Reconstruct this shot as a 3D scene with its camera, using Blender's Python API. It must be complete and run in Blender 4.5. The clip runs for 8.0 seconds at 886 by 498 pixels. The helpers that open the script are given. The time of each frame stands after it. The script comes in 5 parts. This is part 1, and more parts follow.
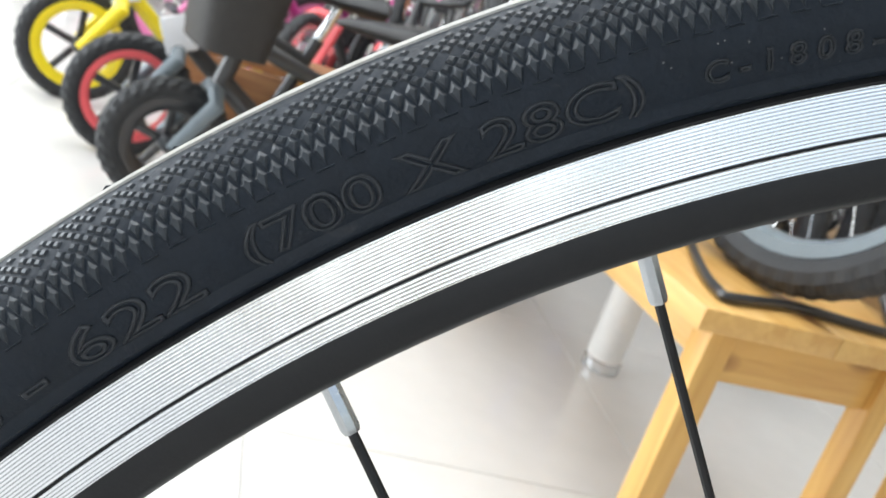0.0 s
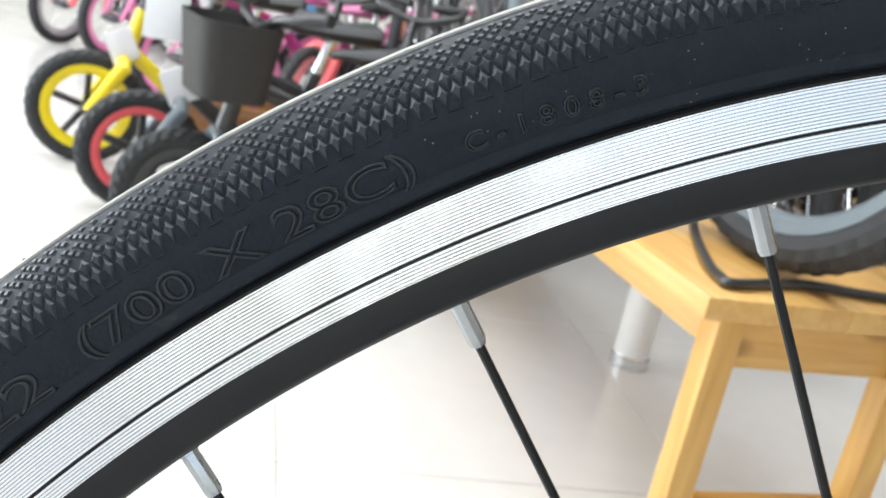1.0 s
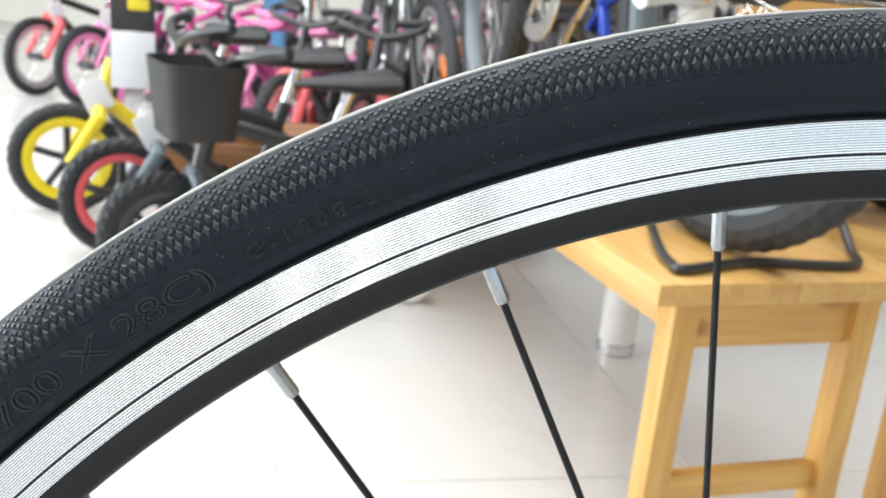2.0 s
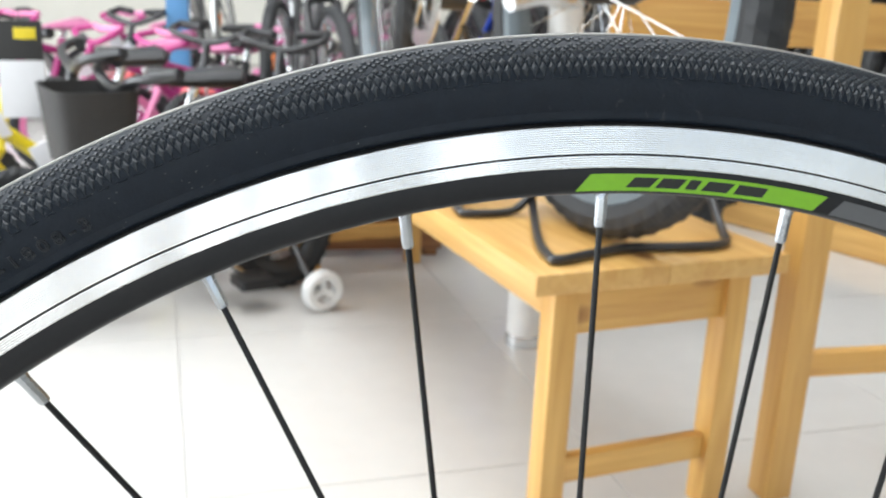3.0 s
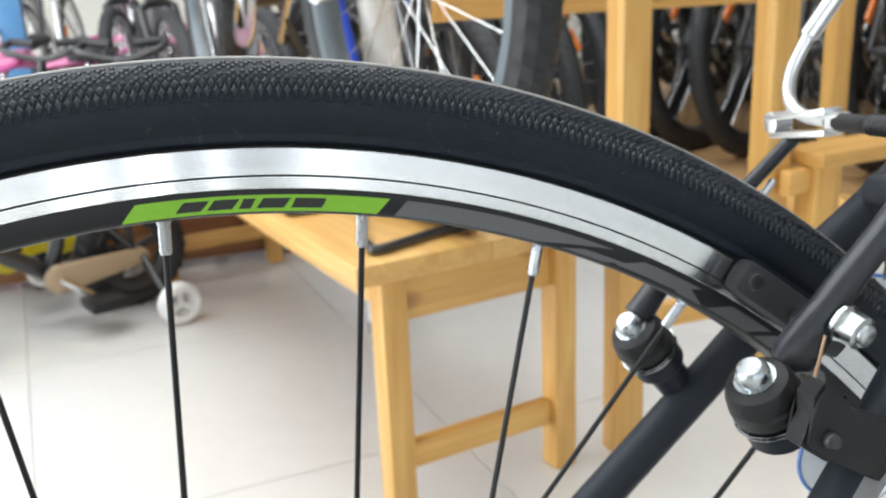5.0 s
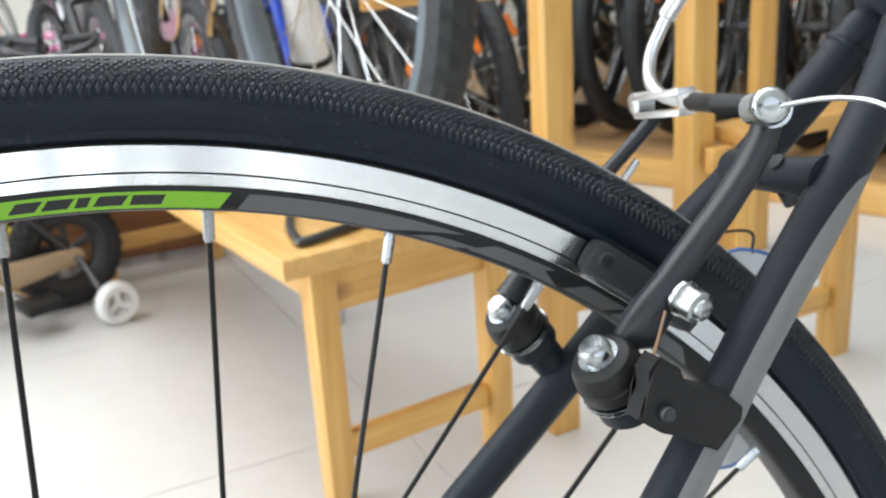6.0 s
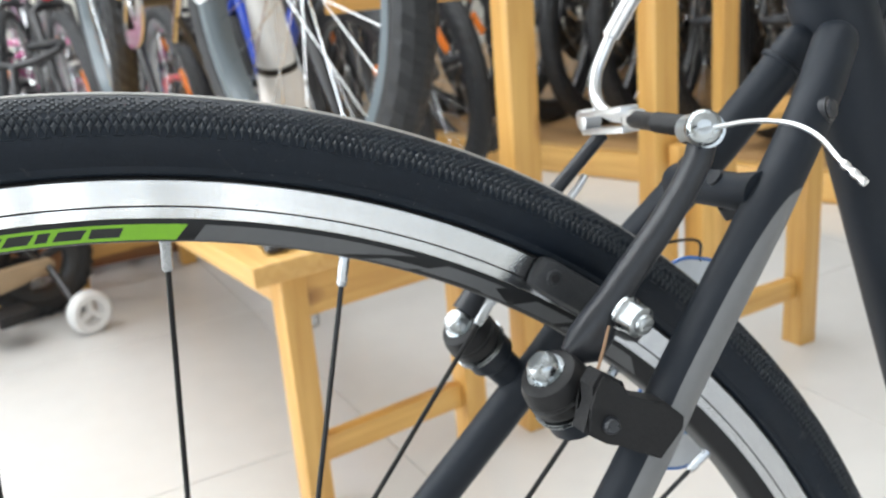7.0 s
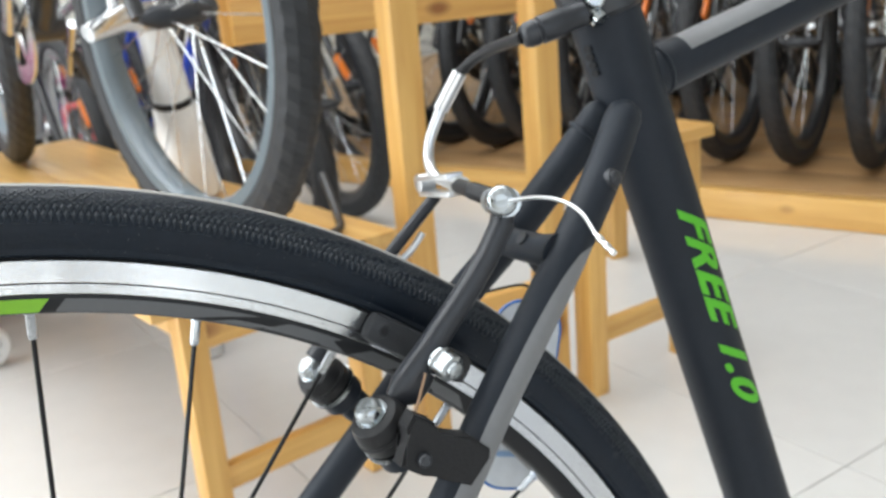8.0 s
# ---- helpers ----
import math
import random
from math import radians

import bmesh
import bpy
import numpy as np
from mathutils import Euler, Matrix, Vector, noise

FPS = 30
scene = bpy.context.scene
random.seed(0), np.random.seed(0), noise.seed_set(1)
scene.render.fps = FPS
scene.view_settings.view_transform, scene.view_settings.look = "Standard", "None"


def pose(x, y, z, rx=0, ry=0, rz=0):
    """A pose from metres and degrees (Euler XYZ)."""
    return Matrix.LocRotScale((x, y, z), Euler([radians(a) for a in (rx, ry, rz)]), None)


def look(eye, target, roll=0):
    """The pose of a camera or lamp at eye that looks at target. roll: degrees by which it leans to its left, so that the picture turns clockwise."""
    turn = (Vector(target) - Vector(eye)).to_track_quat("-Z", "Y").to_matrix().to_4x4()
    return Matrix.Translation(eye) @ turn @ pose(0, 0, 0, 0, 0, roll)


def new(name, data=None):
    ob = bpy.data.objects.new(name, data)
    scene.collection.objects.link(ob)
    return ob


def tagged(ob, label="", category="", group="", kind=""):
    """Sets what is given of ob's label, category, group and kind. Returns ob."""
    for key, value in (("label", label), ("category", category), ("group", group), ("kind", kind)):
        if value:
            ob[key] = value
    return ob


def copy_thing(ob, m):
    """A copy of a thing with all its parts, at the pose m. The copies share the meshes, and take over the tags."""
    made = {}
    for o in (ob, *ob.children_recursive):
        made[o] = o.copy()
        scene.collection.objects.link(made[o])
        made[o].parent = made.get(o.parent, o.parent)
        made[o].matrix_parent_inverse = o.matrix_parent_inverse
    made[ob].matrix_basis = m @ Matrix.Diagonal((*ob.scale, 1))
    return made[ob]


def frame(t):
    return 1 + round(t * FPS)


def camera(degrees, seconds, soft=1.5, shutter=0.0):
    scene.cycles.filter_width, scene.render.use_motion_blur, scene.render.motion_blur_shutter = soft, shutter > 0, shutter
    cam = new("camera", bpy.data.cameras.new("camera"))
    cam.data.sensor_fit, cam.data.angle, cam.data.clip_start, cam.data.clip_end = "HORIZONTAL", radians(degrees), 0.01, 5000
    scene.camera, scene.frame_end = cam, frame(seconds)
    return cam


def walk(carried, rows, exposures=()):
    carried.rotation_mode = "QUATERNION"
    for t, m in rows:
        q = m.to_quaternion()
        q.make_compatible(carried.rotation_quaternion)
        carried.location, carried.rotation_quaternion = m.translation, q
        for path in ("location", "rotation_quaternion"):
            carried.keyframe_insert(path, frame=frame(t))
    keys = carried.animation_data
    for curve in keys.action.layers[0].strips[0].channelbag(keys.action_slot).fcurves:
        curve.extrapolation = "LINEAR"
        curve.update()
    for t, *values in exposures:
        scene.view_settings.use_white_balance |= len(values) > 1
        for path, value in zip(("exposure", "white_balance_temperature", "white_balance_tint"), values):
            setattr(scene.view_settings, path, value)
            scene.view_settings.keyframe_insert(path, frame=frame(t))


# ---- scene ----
# ---------------------------------------------------------------- camera and walk
cam = camera(50.34, 8.0)
cam.data.dof.use_dof = True
cam.data.dof.focus_distance = 0.182
cam.data.dof.aperture_fstop = 36.0
PATH = [
    (0.0, -0.2208, -0.1189, 0.6160, 72.28, -18.63, -1.34),
    (0.5, -0.1991, -0.1186, 0.6345, 72.84, -15.06, -1.40),
    (1.0, -0.1876, -0.1326, 0.6394, 72.97, -11.51, -1.28),
    (1.2, -0.1845, -0.1402, 0.6467, 73.14, -10.56, -1.51),
    (2.3, -0.1330, -0.1947, 0.6829, 73.39, -4.23, -3.52),
    (2.5, -0.1254, -0.2014, 0.6844, 73.60, -4.17, -4.25),
    (3.0, -0.0908, -0.2225, 0.6924, 73.85, -2.49, -7.79),
    (3.5, -0.0715, -0.2234, 0.6975, 73.66, -1.09, -9.58),
    (4.0, -0.0623, -0.2292, 0.6988, 73.54, -0.02, -10.50),
    (4.5, -0.0207, -0.2380, 0.6979, 73.29, 1.05, -13.39),
    (5.0, 0.0052, -0.2383, 0.7028, 72.85, 2.33, -15.42),
    (5.2, 0.0176, -0.2408, 0.7027, 72.74, 2.52, -15.97),
    (6.3, 0.0382, -0.2508, 0.7013, 71.70, 3.93, -19.42),
    (6.5, 0.0401, -0.2497, 0.7000, 71.64, 4.08, -19.73),
    (7.0, 0.0418, -0.2604, 0.7131, 71.54, 4.54, -20.53),
    (7.5, 0.0515, -0.2862, 0.7364, 71.65, 4.54, -22.87),
    (8.0, 0.0571, -0.3103, 0.7410, 72.09, 4.52, -25.84),
]
walk(cam, [(r[0], pose(*r[1:])) for r in PATH], exposures=[(0.0, -0.04), (1.0, -0.04), (2.5, -0.07), (4.5, -0.13), (6.5, -0.09), (8.0, -0.10)])

# ---------------------------------------------------------------- world and light
world = bpy.data.worlds.new("world")
scene.world = world
world.use_nodes = True
wn = world.node_tree
sky = wn.nodes.new("ShaderNodeTexSky")
sky.sky_type = "NISHITA"
sky.sun_disc = False
sky.sun_elevation = radians(48)
sky.sun_rotation = radians(215)
wn.links.new(sky.outputs[0], wn.nodes["Background"].inputs[0])
wn.nodes["Background"].inputs[1].default_value = 0.12


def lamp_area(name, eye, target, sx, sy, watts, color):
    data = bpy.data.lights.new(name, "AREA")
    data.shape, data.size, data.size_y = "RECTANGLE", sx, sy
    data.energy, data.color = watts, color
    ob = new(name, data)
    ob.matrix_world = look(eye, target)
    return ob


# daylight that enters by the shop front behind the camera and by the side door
# unseen front split into added strips of uneven strength, to band the rim's reflection
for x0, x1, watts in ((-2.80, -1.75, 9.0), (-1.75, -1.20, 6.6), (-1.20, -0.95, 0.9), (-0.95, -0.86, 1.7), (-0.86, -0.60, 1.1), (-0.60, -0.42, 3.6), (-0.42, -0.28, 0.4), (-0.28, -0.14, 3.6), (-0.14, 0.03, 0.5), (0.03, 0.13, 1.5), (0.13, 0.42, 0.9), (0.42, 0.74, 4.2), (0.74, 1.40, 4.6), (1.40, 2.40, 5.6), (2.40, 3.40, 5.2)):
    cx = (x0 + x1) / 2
    lamp_area("shop_front_strip", (cx, -3.9, 1.34), (cx * 0.7, 0.5, 0.75), x1 - x0 - 0.02, 2.62, watts, (0.90, 0.955, 1.0))
lamp_area("side_window_daylight", (-4.4, 1.6, 1.35), (0.0, 1.4, 0.4), 4.4, 2.3, 230, (0.90, 0.955, 1.0))
# added fill under the closed ceiling, brightens tyre shoulders and floor
lamp_area("ceiling_fill", (-0.9, 1.8, 2.93), (-0.9, 1.8, 0.0), 4.6, 3.8, 185, (0.92, 0.965, 1.0))

# ---------------------------------------------------------------- materials
def node(nt, kind, **inputs):
    n = nt.nodes.new(kind)
    for key, value in inputs.items():
        n.inputs[key.replace("_", " ")].default_value = value
    return n


def material(name, color, rough=0.5, metal=0.0, vary=0.0, scale=40.0, bump=0.0, bump_scale=300.0, coat=0.0, rough_vary=0.0, random_tone=0.0):
    """A surface with a broad and a fine variation of its tone, a varied gloss and fine relief."""
    m = bpy.data.materials.new(name)
    m.use_nodes = True
    nt = m.node_tree
    b = nt.nodes["Principled BSDF"]
    b.inputs["Base Color"].default_value = (*color, 1)
    b.inputs["Roughness"].default_value = rough
    b.inputs["Metallic"].default_value = metal
    b.inputs["Coat Weight"].default_value = coat
    b.inputs["Coat Roughness"].default_value = 0.12
    tex = nt.nodes.new("ShaderNodeTexCoord")
    if vary or rough_vary:
        broad = node(nt, "ShaderNodeTexNoise", Scale=scale, Detail=4.0)
        fine = node(nt, "ShaderNodeTexNoise", Scale=scale * 9, Detail=3.0)
        nt.links.new(tex.outputs["Object"], broad.inputs["Vector"])
        nt.links.new(tex.outputs["Object"], fine.inputs["Vector"])
        both = nt.nodes.new("ShaderNodeMath")
        both.operation = "ADD"
        nt.links.new(broad.outputs[0], both.inputs[0])
        nt.links.new(fine.outputs[0], both.inputs[1])
        ramp = nt.nodes.new("ShaderNodeMapRange")
        ramp.inputs["From Min"].default_value, ramp.inputs["From Max"].default_value = 0.6, 1.4
        nt.links.new(both.outputs[0], ramp.inputs["Value"])
        if vary:
            ramp.inputs["To Min"].default_value, ramp.inputs["To Max"].default_value = 1 - vary, 1 + vary
            hsv = nt.nodes.new("ShaderNodeHueSaturation")
            hsv.inputs["Color"].default_value = (*color, 1)
            nt.links.new(ramp.outputs[0], hsv.inputs["Value"])
            nt.links.new(hsv.outputs[0], b.inputs["Base Color"])
            if random_tone:
                info = nt.nodes.new("ShaderNodeObjectInfo")
                r2 = nt.nodes.new("ShaderNodeMapRange")
                r2.inputs["To Min"].default_value, r2.inputs["To Max"].default_value = 1 - random_tone, 1 + random_tone
                nt.links.new(info.outputs["Random"], r2.inputs["Value"])
                mul = nt.nodes.new("ShaderNodeMath")
                mul.operation = "MULTIPLY"
                nt.links.new(ramp.outputs[0], mul.inputs[0])
                nt.links.new(r2.outputs[0], mul.inputs[1])
                nt.links.new(mul.outputs[0], hsv.inputs["Value"])
        if rough_vary:
            r3 = nt.nodes.new("ShaderNodeMapRange")
            r3.inputs["From Min"].default_value, r3.inputs["From Max"].default_value = 0.35, 0.65
            r3.inputs["To Min"].default_value, r3.inputs["To Max"].default_value = max(rough - rough_vary, 0.02), rough + rough_vary
            nt.links.new(broad.outputs[0], r3.inputs["Value"])
            nt.links.new(r3.outputs[0], b.inputs["Roughness"])
    if bump:
        n = node(nt, "ShaderNodeTexNoise", Scale=bump_scale, Detail=3.0)
        nt.links.new(tex.outputs["Object"], n.inputs["Vector"])
        bp = nt.nodes.new("ShaderNodeBump")
        bp.inputs["Strength"].default_value, bp.inputs["Distance"].default_value = bump, 0.002
        nt.links.new(n.outputs[0], bp.inputs["Height"])
        nt.links.new(bp.outputs[0], b.inputs["Normal"])
    return m


def rim_silver():
    """Brake track: turned aluminium with fine concentric grooves."""
    m = material("turned_aluminium", (0.74, 0.75, 0.76), 0.12, 1.0)
    nt = m.node_tree
    b = nt.nodes["Principled BSDF"]
    tex = nt.nodes.new("ShaderNodeTexCoord")
    sep = nt.nodes.new("ShaderNodeSeparateXYZ")
    nt.links.new(tex.outputs["Object"], sep.inputs[0])
    flat = nt.nodes.new("ShaderNodeCombineXYZ")
    nt.links.new(sep.outputs["X"], flat.inputs["X"])
    nt.links.new(sep.outputs["Z"], flat.inputs["Y"])
    length = nt.nodes.new("ShaderNodeVectorMath")
    length.operation = "LENGTH"
    nt.links.new(flat.outputs[0], length.inputs[0])
    turn = nt.nodes.new("ShaderNodeMath")
    turn.operation = "MULTIPLY"
    turn.inputs[1].default_value = 2 * math.pi / 0.00060
    nt.links.new(length.outputs["Value"], turn.inputs[0])
    wave = nt.nodes.new("ShaderNodeMath")
    wave.operation = "SINE"
    nt.links.new(turn.outputs[0], wave.inputs[0])
    # shade of the grooves is put into the colour as darker rings
    tone = nt.nodes.new("ShaderNodeValToRGB")
    tone.color_ramp.elements[0].position, tone.color_ramp.elements[1].position = 0.10, 0.46
    tone.color_ramp.elements[0].color, tone.color_ramp.elements[1].color = (0.32, 0.325, 0.33, 1), (0.86, 0.87, 0.88, 1)
    span = nt.nodes.new("ShaderNodeMapRange")
    span.inputs["From Min"].default_value = -1.0
    nt.links.new(wave.outputs[0], span.inputs["Value"])
    nt.links.new(span.outputs[0], tone.inputs[0])
    nt.links.new(tone.outputs[0], b.inputs["Base Color"])
    scratch = node(nt, "ShaderNodeTexNoise", Scale=5000.0, Detail=2.0)
    scratch.noise_dimensions = "1D"
    nt.links.new(length.outputs["Value"], scratch.inputs["W"])
    bp = nt.nodes.new("ShaderNodeBump")
    bp.inputs["Strength"].default_value, bp.inputs["Distance"].default_value = 0.03, 0.00003
    nt.links.new(scratch.outputs[0], bp.inputs["Height"])
    nt.links.new(bp.outputs[0], b.inputs["Normal"])
    tan = nt.nodes.new("ShaderNodeTangent")
    tan.direction_type, tan.axis = "RADIAL", "Y"
    nt.links.new(tan.outputs[0], b.inputs["Tangent"])
    b.inputs["Anisotropic"].default_value = 0.80
    b.inputs["Anisotropic Rotation"].default_value = 0.25
    return m


def pine(name, light, dark, knots=True, axis="X", rough=0.42):
    """Varnished pine: long wavy grain along one axis, a few knots and a satin varnish."""
    m = bpy.data.materials.new(name)
    m.use_nodes = True
    nt = m.node_tree
    b = nt.nodes["Principled BSDF"]
    tex = nt.nodes.new("ShaderNodeTexCoord")
    info = nt.nodes.new("ShaderNodeObjectInfo")
    shift = nt.nodes.new("ShaderNodeVectorMath")
    shift.operation = "ADD"
    nt.links.new(tex.outputs["Object"], shift.inputs[0])
    nt.links.new(info.outputs["Random"], shift.inputs[1])
    mp = nt.nodes.new("ShaderNodeMapping")
    stretch = [26.0, 26.0, 26.0]
    stretch["XYZ".index(axis)] = 1.6
    mp.inputs["Scale"].default_value = stretch
    nt.links.new(shift.outputs[0], mp.inputs["Vector"])
    grain = node(nt, "ShaderNodeTexNoise", Scale=2.2, Detail=6.0, Distortion=0.9)
    nt.links.new(mp.outputs[0], grain.inputs["Vector"])
    ramp = nt.nodes.new("ShaderNodeValToRGB")
    ramp.color_ramp.elements[0].position, ramp.color_ramp.elements[1].position = 0.32, 0.68
    ramp.color_ramp.elements[0].color, ramp.color_ramp.elements[1].color = (*dark, 1), (*light, 1)
    nt.links.new(grain.outputs[0], ramp.inputs[0])
    colour = ramp.outputs[0]
    if knots:
        vor = node(nt, "ShaderNodeTexVoronoi", Scale=7.0)
        m2 = nt.nodes.new("ShaderNodeMapping")
        s2 = [1.0, 1.0, 1.0]
        s2["XYZ".index(axis)] = 0.55
        m2.inputs["Scale"].default_value = s2
        nt.links.new(shift.outputs[0], m2.inputs["Vector"])
        nt.links.new(m2.outputs[0], vor.inputs["Vector"])
        kr = nt.nodes.new("ShaderNodeValToRGB")
        kr.color_ramp.elements[0].position, kr.color_ramp.elements[1].position = 0.05, 0.13
        kr.color_ramp.elements[0].color, kr.color_ramp.elements[1].color = (0.30, 0.15, 0.06, 1), (1, 1, 1, 1)
        nt.links.new(vor.outputs["Distance"], kr.inputs[0])
        mix = nt.nodes.new("ShaderNodeMix")
        mix.data_type, mix.blend_type = "RGBA", "MULTIPLY"
        mix.inputs[0].default_value = 0.85
        nt.links.new(ramp.outputs[0], mix.inputs[6])
        nt.links.new(kr.outputs[0], mix.inputs[7])
        colour = mix.outputs[2]
    hsv = nt.nodes.new("ShaderNodeHueSaturation")
    tone = nt.nodes.new("ShaderNodeMapRange")
    tone.inputs["To Min"].default_value, tone.inputs["To Max"].default_value = 0.88, 1.08
    nt.links.new(info.outputs["Random"], tone.inputs["Value"])
    nt.links.new(tone.outputs[0], hsv.inputs["Value"])
    nt.links.new(colour, hsv.inputs["Color"])
    nt.links.new(hsv.outputs[0], b.inputs["Base Color"])
    b.inputs["Roughness"].default_value = rough
    b.inputs["Coat Weight"].default_value = 0.25
    b.inputs["Coat Roughness"].default_value = 0.25
    bp = nt.nodes.new("ShaderNodeBump")
    bp.inputs["Strength"].default_value, bp.inputs["Distance"].default_value = 0.15, 0.001
    nt.links.new(grain.outputs[0], bp.inputs["Height"])
    nt.links.new(bp.outputs[0], b.inputs["Normal"])
    return m


def tyre_rubber():
    """Black rubber with a dusty bloom and small pale specks."""
    m = material("tyre_rubber", (0.0075, 0.0125, 0.0205), 0.47, 0.0, vary=0.22, scale=28, bump=0.12, bump_scale=900, rough_vary=0.07)
    nt = m.node_tree
    b = nt.nodes["Principled BSDF"]
    tex = nt.nodes.new("ShaderNodeTexCoord")
    vor = node(nt, "ShaderNodeTexVoronoi", Scale=420.0)
    nt.links.new(tex.outputs["Object"], vor.inputs["Vector"])
    near = nt.nodes.new("ShaderNodeMath")
    near.operation = "LESS_THAN"
    near.inputs[1].default_value = 0.06
    nt.links.new(vor.outputs["Distance"], near.inputs[0])
    patch = node(nt, "ShaderNodeTexNoise", Scale=22.0, Detail=3.0)
    nt.links.new(tex.outputs["Object"], patch.inputs["Vector"])
    few = nt.nodes.new("ShaderNodeMath")
    few.operation = "GREATER_THAN"
    few.inputs[1].default_value = 0.5
    nt.links.new(patch.outputs[0], few.inputs[0])
    both = nt.nodes.new("ShaderNodeMath")
    both.operation = "MULTIPLY"
    nt.links.new(near.outputs[0], both.inputs[0])
    nt.links.new(few.outputs[0], both.inputs[1])
    mix = nt.nodes.new("ShaderNodeMix")
    mix.data_type = "RGBA"
    nt.links.new(both.outputs[0], mix.inputs[0])
    old = b.inputs["Base Color"].links[0].from_socket
    nt.links.new(old, mix.inputs[6])
    mix.inputs[7].default_value = (0.20, 0.20, 0.195, 1)
    # dull scuffs, a few centimetres apart, long along the wheel
    scuff = node(nt, "ShaderNodeTexNoise", Scale=75.0, Detail=7.0, Distortion=1.5)
    nt.links.new(tex.outputs["Object"], scuff.inputs["Vector"])
    edge = nt.nodes.new("ShaderNodeMapRange")
    edge.inputs["From Min"].default_value, edge.inputs["From Max"].default_value = 0.66, 0.74
    nt.links.new(scuff.outputs[0], edge.inputs["Value"])
    worn = nt.nodes.new("ShaderNodeMix")
    worn.data_type = "RGBA"
    nt.links.new(edge.outputs[0], worn.inputs[0])
    nt.links.new(mix.outputs[2], worn.inputs[6])
    worn.inputs[7].default_value = (0.05, 0.053, 0.057, 1)
    nt.links.new(worn.outputs[2], b.inputs["Base Color"])
    return m


RUBBER = tyre_rubber()
RUBBER.node_tree.nodes["Principled BSDF"].inputs["Specular IOR Level"].default_value = 0.24
LETTER = material("polished_raised_rubber", (0.008, 0.012, 0.018), 0.42, vary=0.15, scale=80)
TREAD = material("tread_rubber", (0.0165, 0.0225, 0.0300), 0.35, vary=0.2, scale=60)
# pale base colour carries the grazing sheen of the smooth crown rubber
BAND = material("crown_sheen_rubber", (0.42, 0.41, 0.39), 0.36, vary=0.15, scale=50, bump=0.1)
ALU = rim_silver()
RIM_BLACK = material("rim_black_anodised", (0.014, 0.0145, 0.016), 0.42, 0.0, vary=0.12, scale=70, bump=0.05, bump_scale=1500)
# dark colour for the shade inside the tube slit and shoe hole
GROOVE = material("recess_shade", (0.012, 0.012, 0.013), 0.7)
DECAL_GREEN = material("decal_green_vinyl", (0.20, 0.48, 0.010), 0.38, vary=0.06, scale=60, coat=0.3)
DECAL_GREY = material("decal_grey_vinyl", (0.105, 0.108, 0.113), 0.42, vary=0.06, scale=60, coat=0.2)
DECAL_BLACK = material("decal_black_print", (0.010, 0.012, 0.010), 0.45)
SPOKE = material("black_spoke_steel", (0.012, 0.012, 0.013), 0.36, 0.0, vary=0.1, scale=100)
NIPPLE = material("nickel_nipple", (0.43, 0.45, 0.47), 0.22, 1.0, vary=0.08, scale=200, rough_vary=0.08)
FRAME = material("matt_black_frame_paint", (0.0135, 0.0180, 0.0255), 0.5, vary=0.10, scale=30, bump=0.05, bump_scale=1600)
FRAME_GREY = material("grey_frame_decal", (0.195, 0.197, 0.203), 0.42, vary=0.06, scale=30)
FREE_GREEN = material("green_frame_lettering", (0.10, 0.50, 0.018), 0.42, vary=0.05, scale=60)
BLACK_ALLOY = material("black_alloy", (0.024, 0.0265, 0.032), 0.34, 0.0, vary=0.15, scale=50, bump=0.06, bump_scale=900)
BLACK_PLASTIC = material("black_plastic", (0.016, 0.016, 0.017), 0.44, vary=0.15, scale=60, bump=0.1, bump_scale=700)
PAD_RUBBER = material("brake_pad_rubber", (0.030, 0.032, 0.036), 0.62, vary=0.2, scale=90, bump=0.2)
CHROME = material("zinc_plated_steel", (0.46, 0.49, 0.505), 0.27, 1.0, vary=0.08, scale=120, rough_vary=0.08)
CABLE = material("bare_steel_cable", (0.70, 0.71, 0.72), 0.32, 1.0, vary=0.1, scale=300)
COPPER = material("spring_steel_gold", (0.50, 0.33, 0.22), 0.35, 1.0)
WHITE_TIP = material("aluminium_noodle", (0.80, 0.81, 0.82), 0.30, 1.0, vary=0.05, scale=200)
PINE_X = pine("pine_along_x", (0.74, 0.435, 0.125), (0.60, 0.310, 0.075), axis="X")
PINE_Z = pine("pine_along_z", (0.75, 0.45, 0.132), (0.61, 0.320, 0.079), axis="Z")
PINE_TOP = pine("pine_seat_board", (0.76, 0.465, 0.150), (0.64, 0.345, 0.096), axis="Y", rough=0.3)
BROWN_WOOD = pine("red_brown_board", (0.34, 0.155, 0.055), (0.22, 0.088, 0.030), axis="X", rough=0.55)
PLAT_WOOD = pine("platform_board", (0.52, 0.31, 0.135), (0.40, 0.22, 0.090), axis="Y", rough=0.5)
TILE = material("cream_floor_tile", (0.650, 0.632, 0.604), 0.16, vary=0.035, scale=2.2, rough_vary=0.06, random_tone=0.02, bump=0.02, bump_scale=60)
GROUT = material("tile_grout", (0.69, 0.665, 0.637), 0.8, vary=0.1, scale=30)
WALL = material("cream_wall_paint", (0.79, 0.77, 0.71), 0.75, vary=0.04, scale=3, bump=0.05, bump_scale=200)
CEIL = material("white_ceiling_paint", (0.82, 0.82, 0.80), 0.8, vary=0.03, scale=2)
BLUE_POST_MAT = material("blue_painted_post", (0.10, 0.27, 0.50), 0.45, vary=0.08, scale=20)
WHITE_PIPE = material("white_plastic_pipe", (0.78, 0.77, 0.75), 0.35, vary=0.05, scale=30)
CARD_WHITE = material("white_tag_card", (0.78, 0.78, 0.80), 0.6, vary=0.03, scale=30)
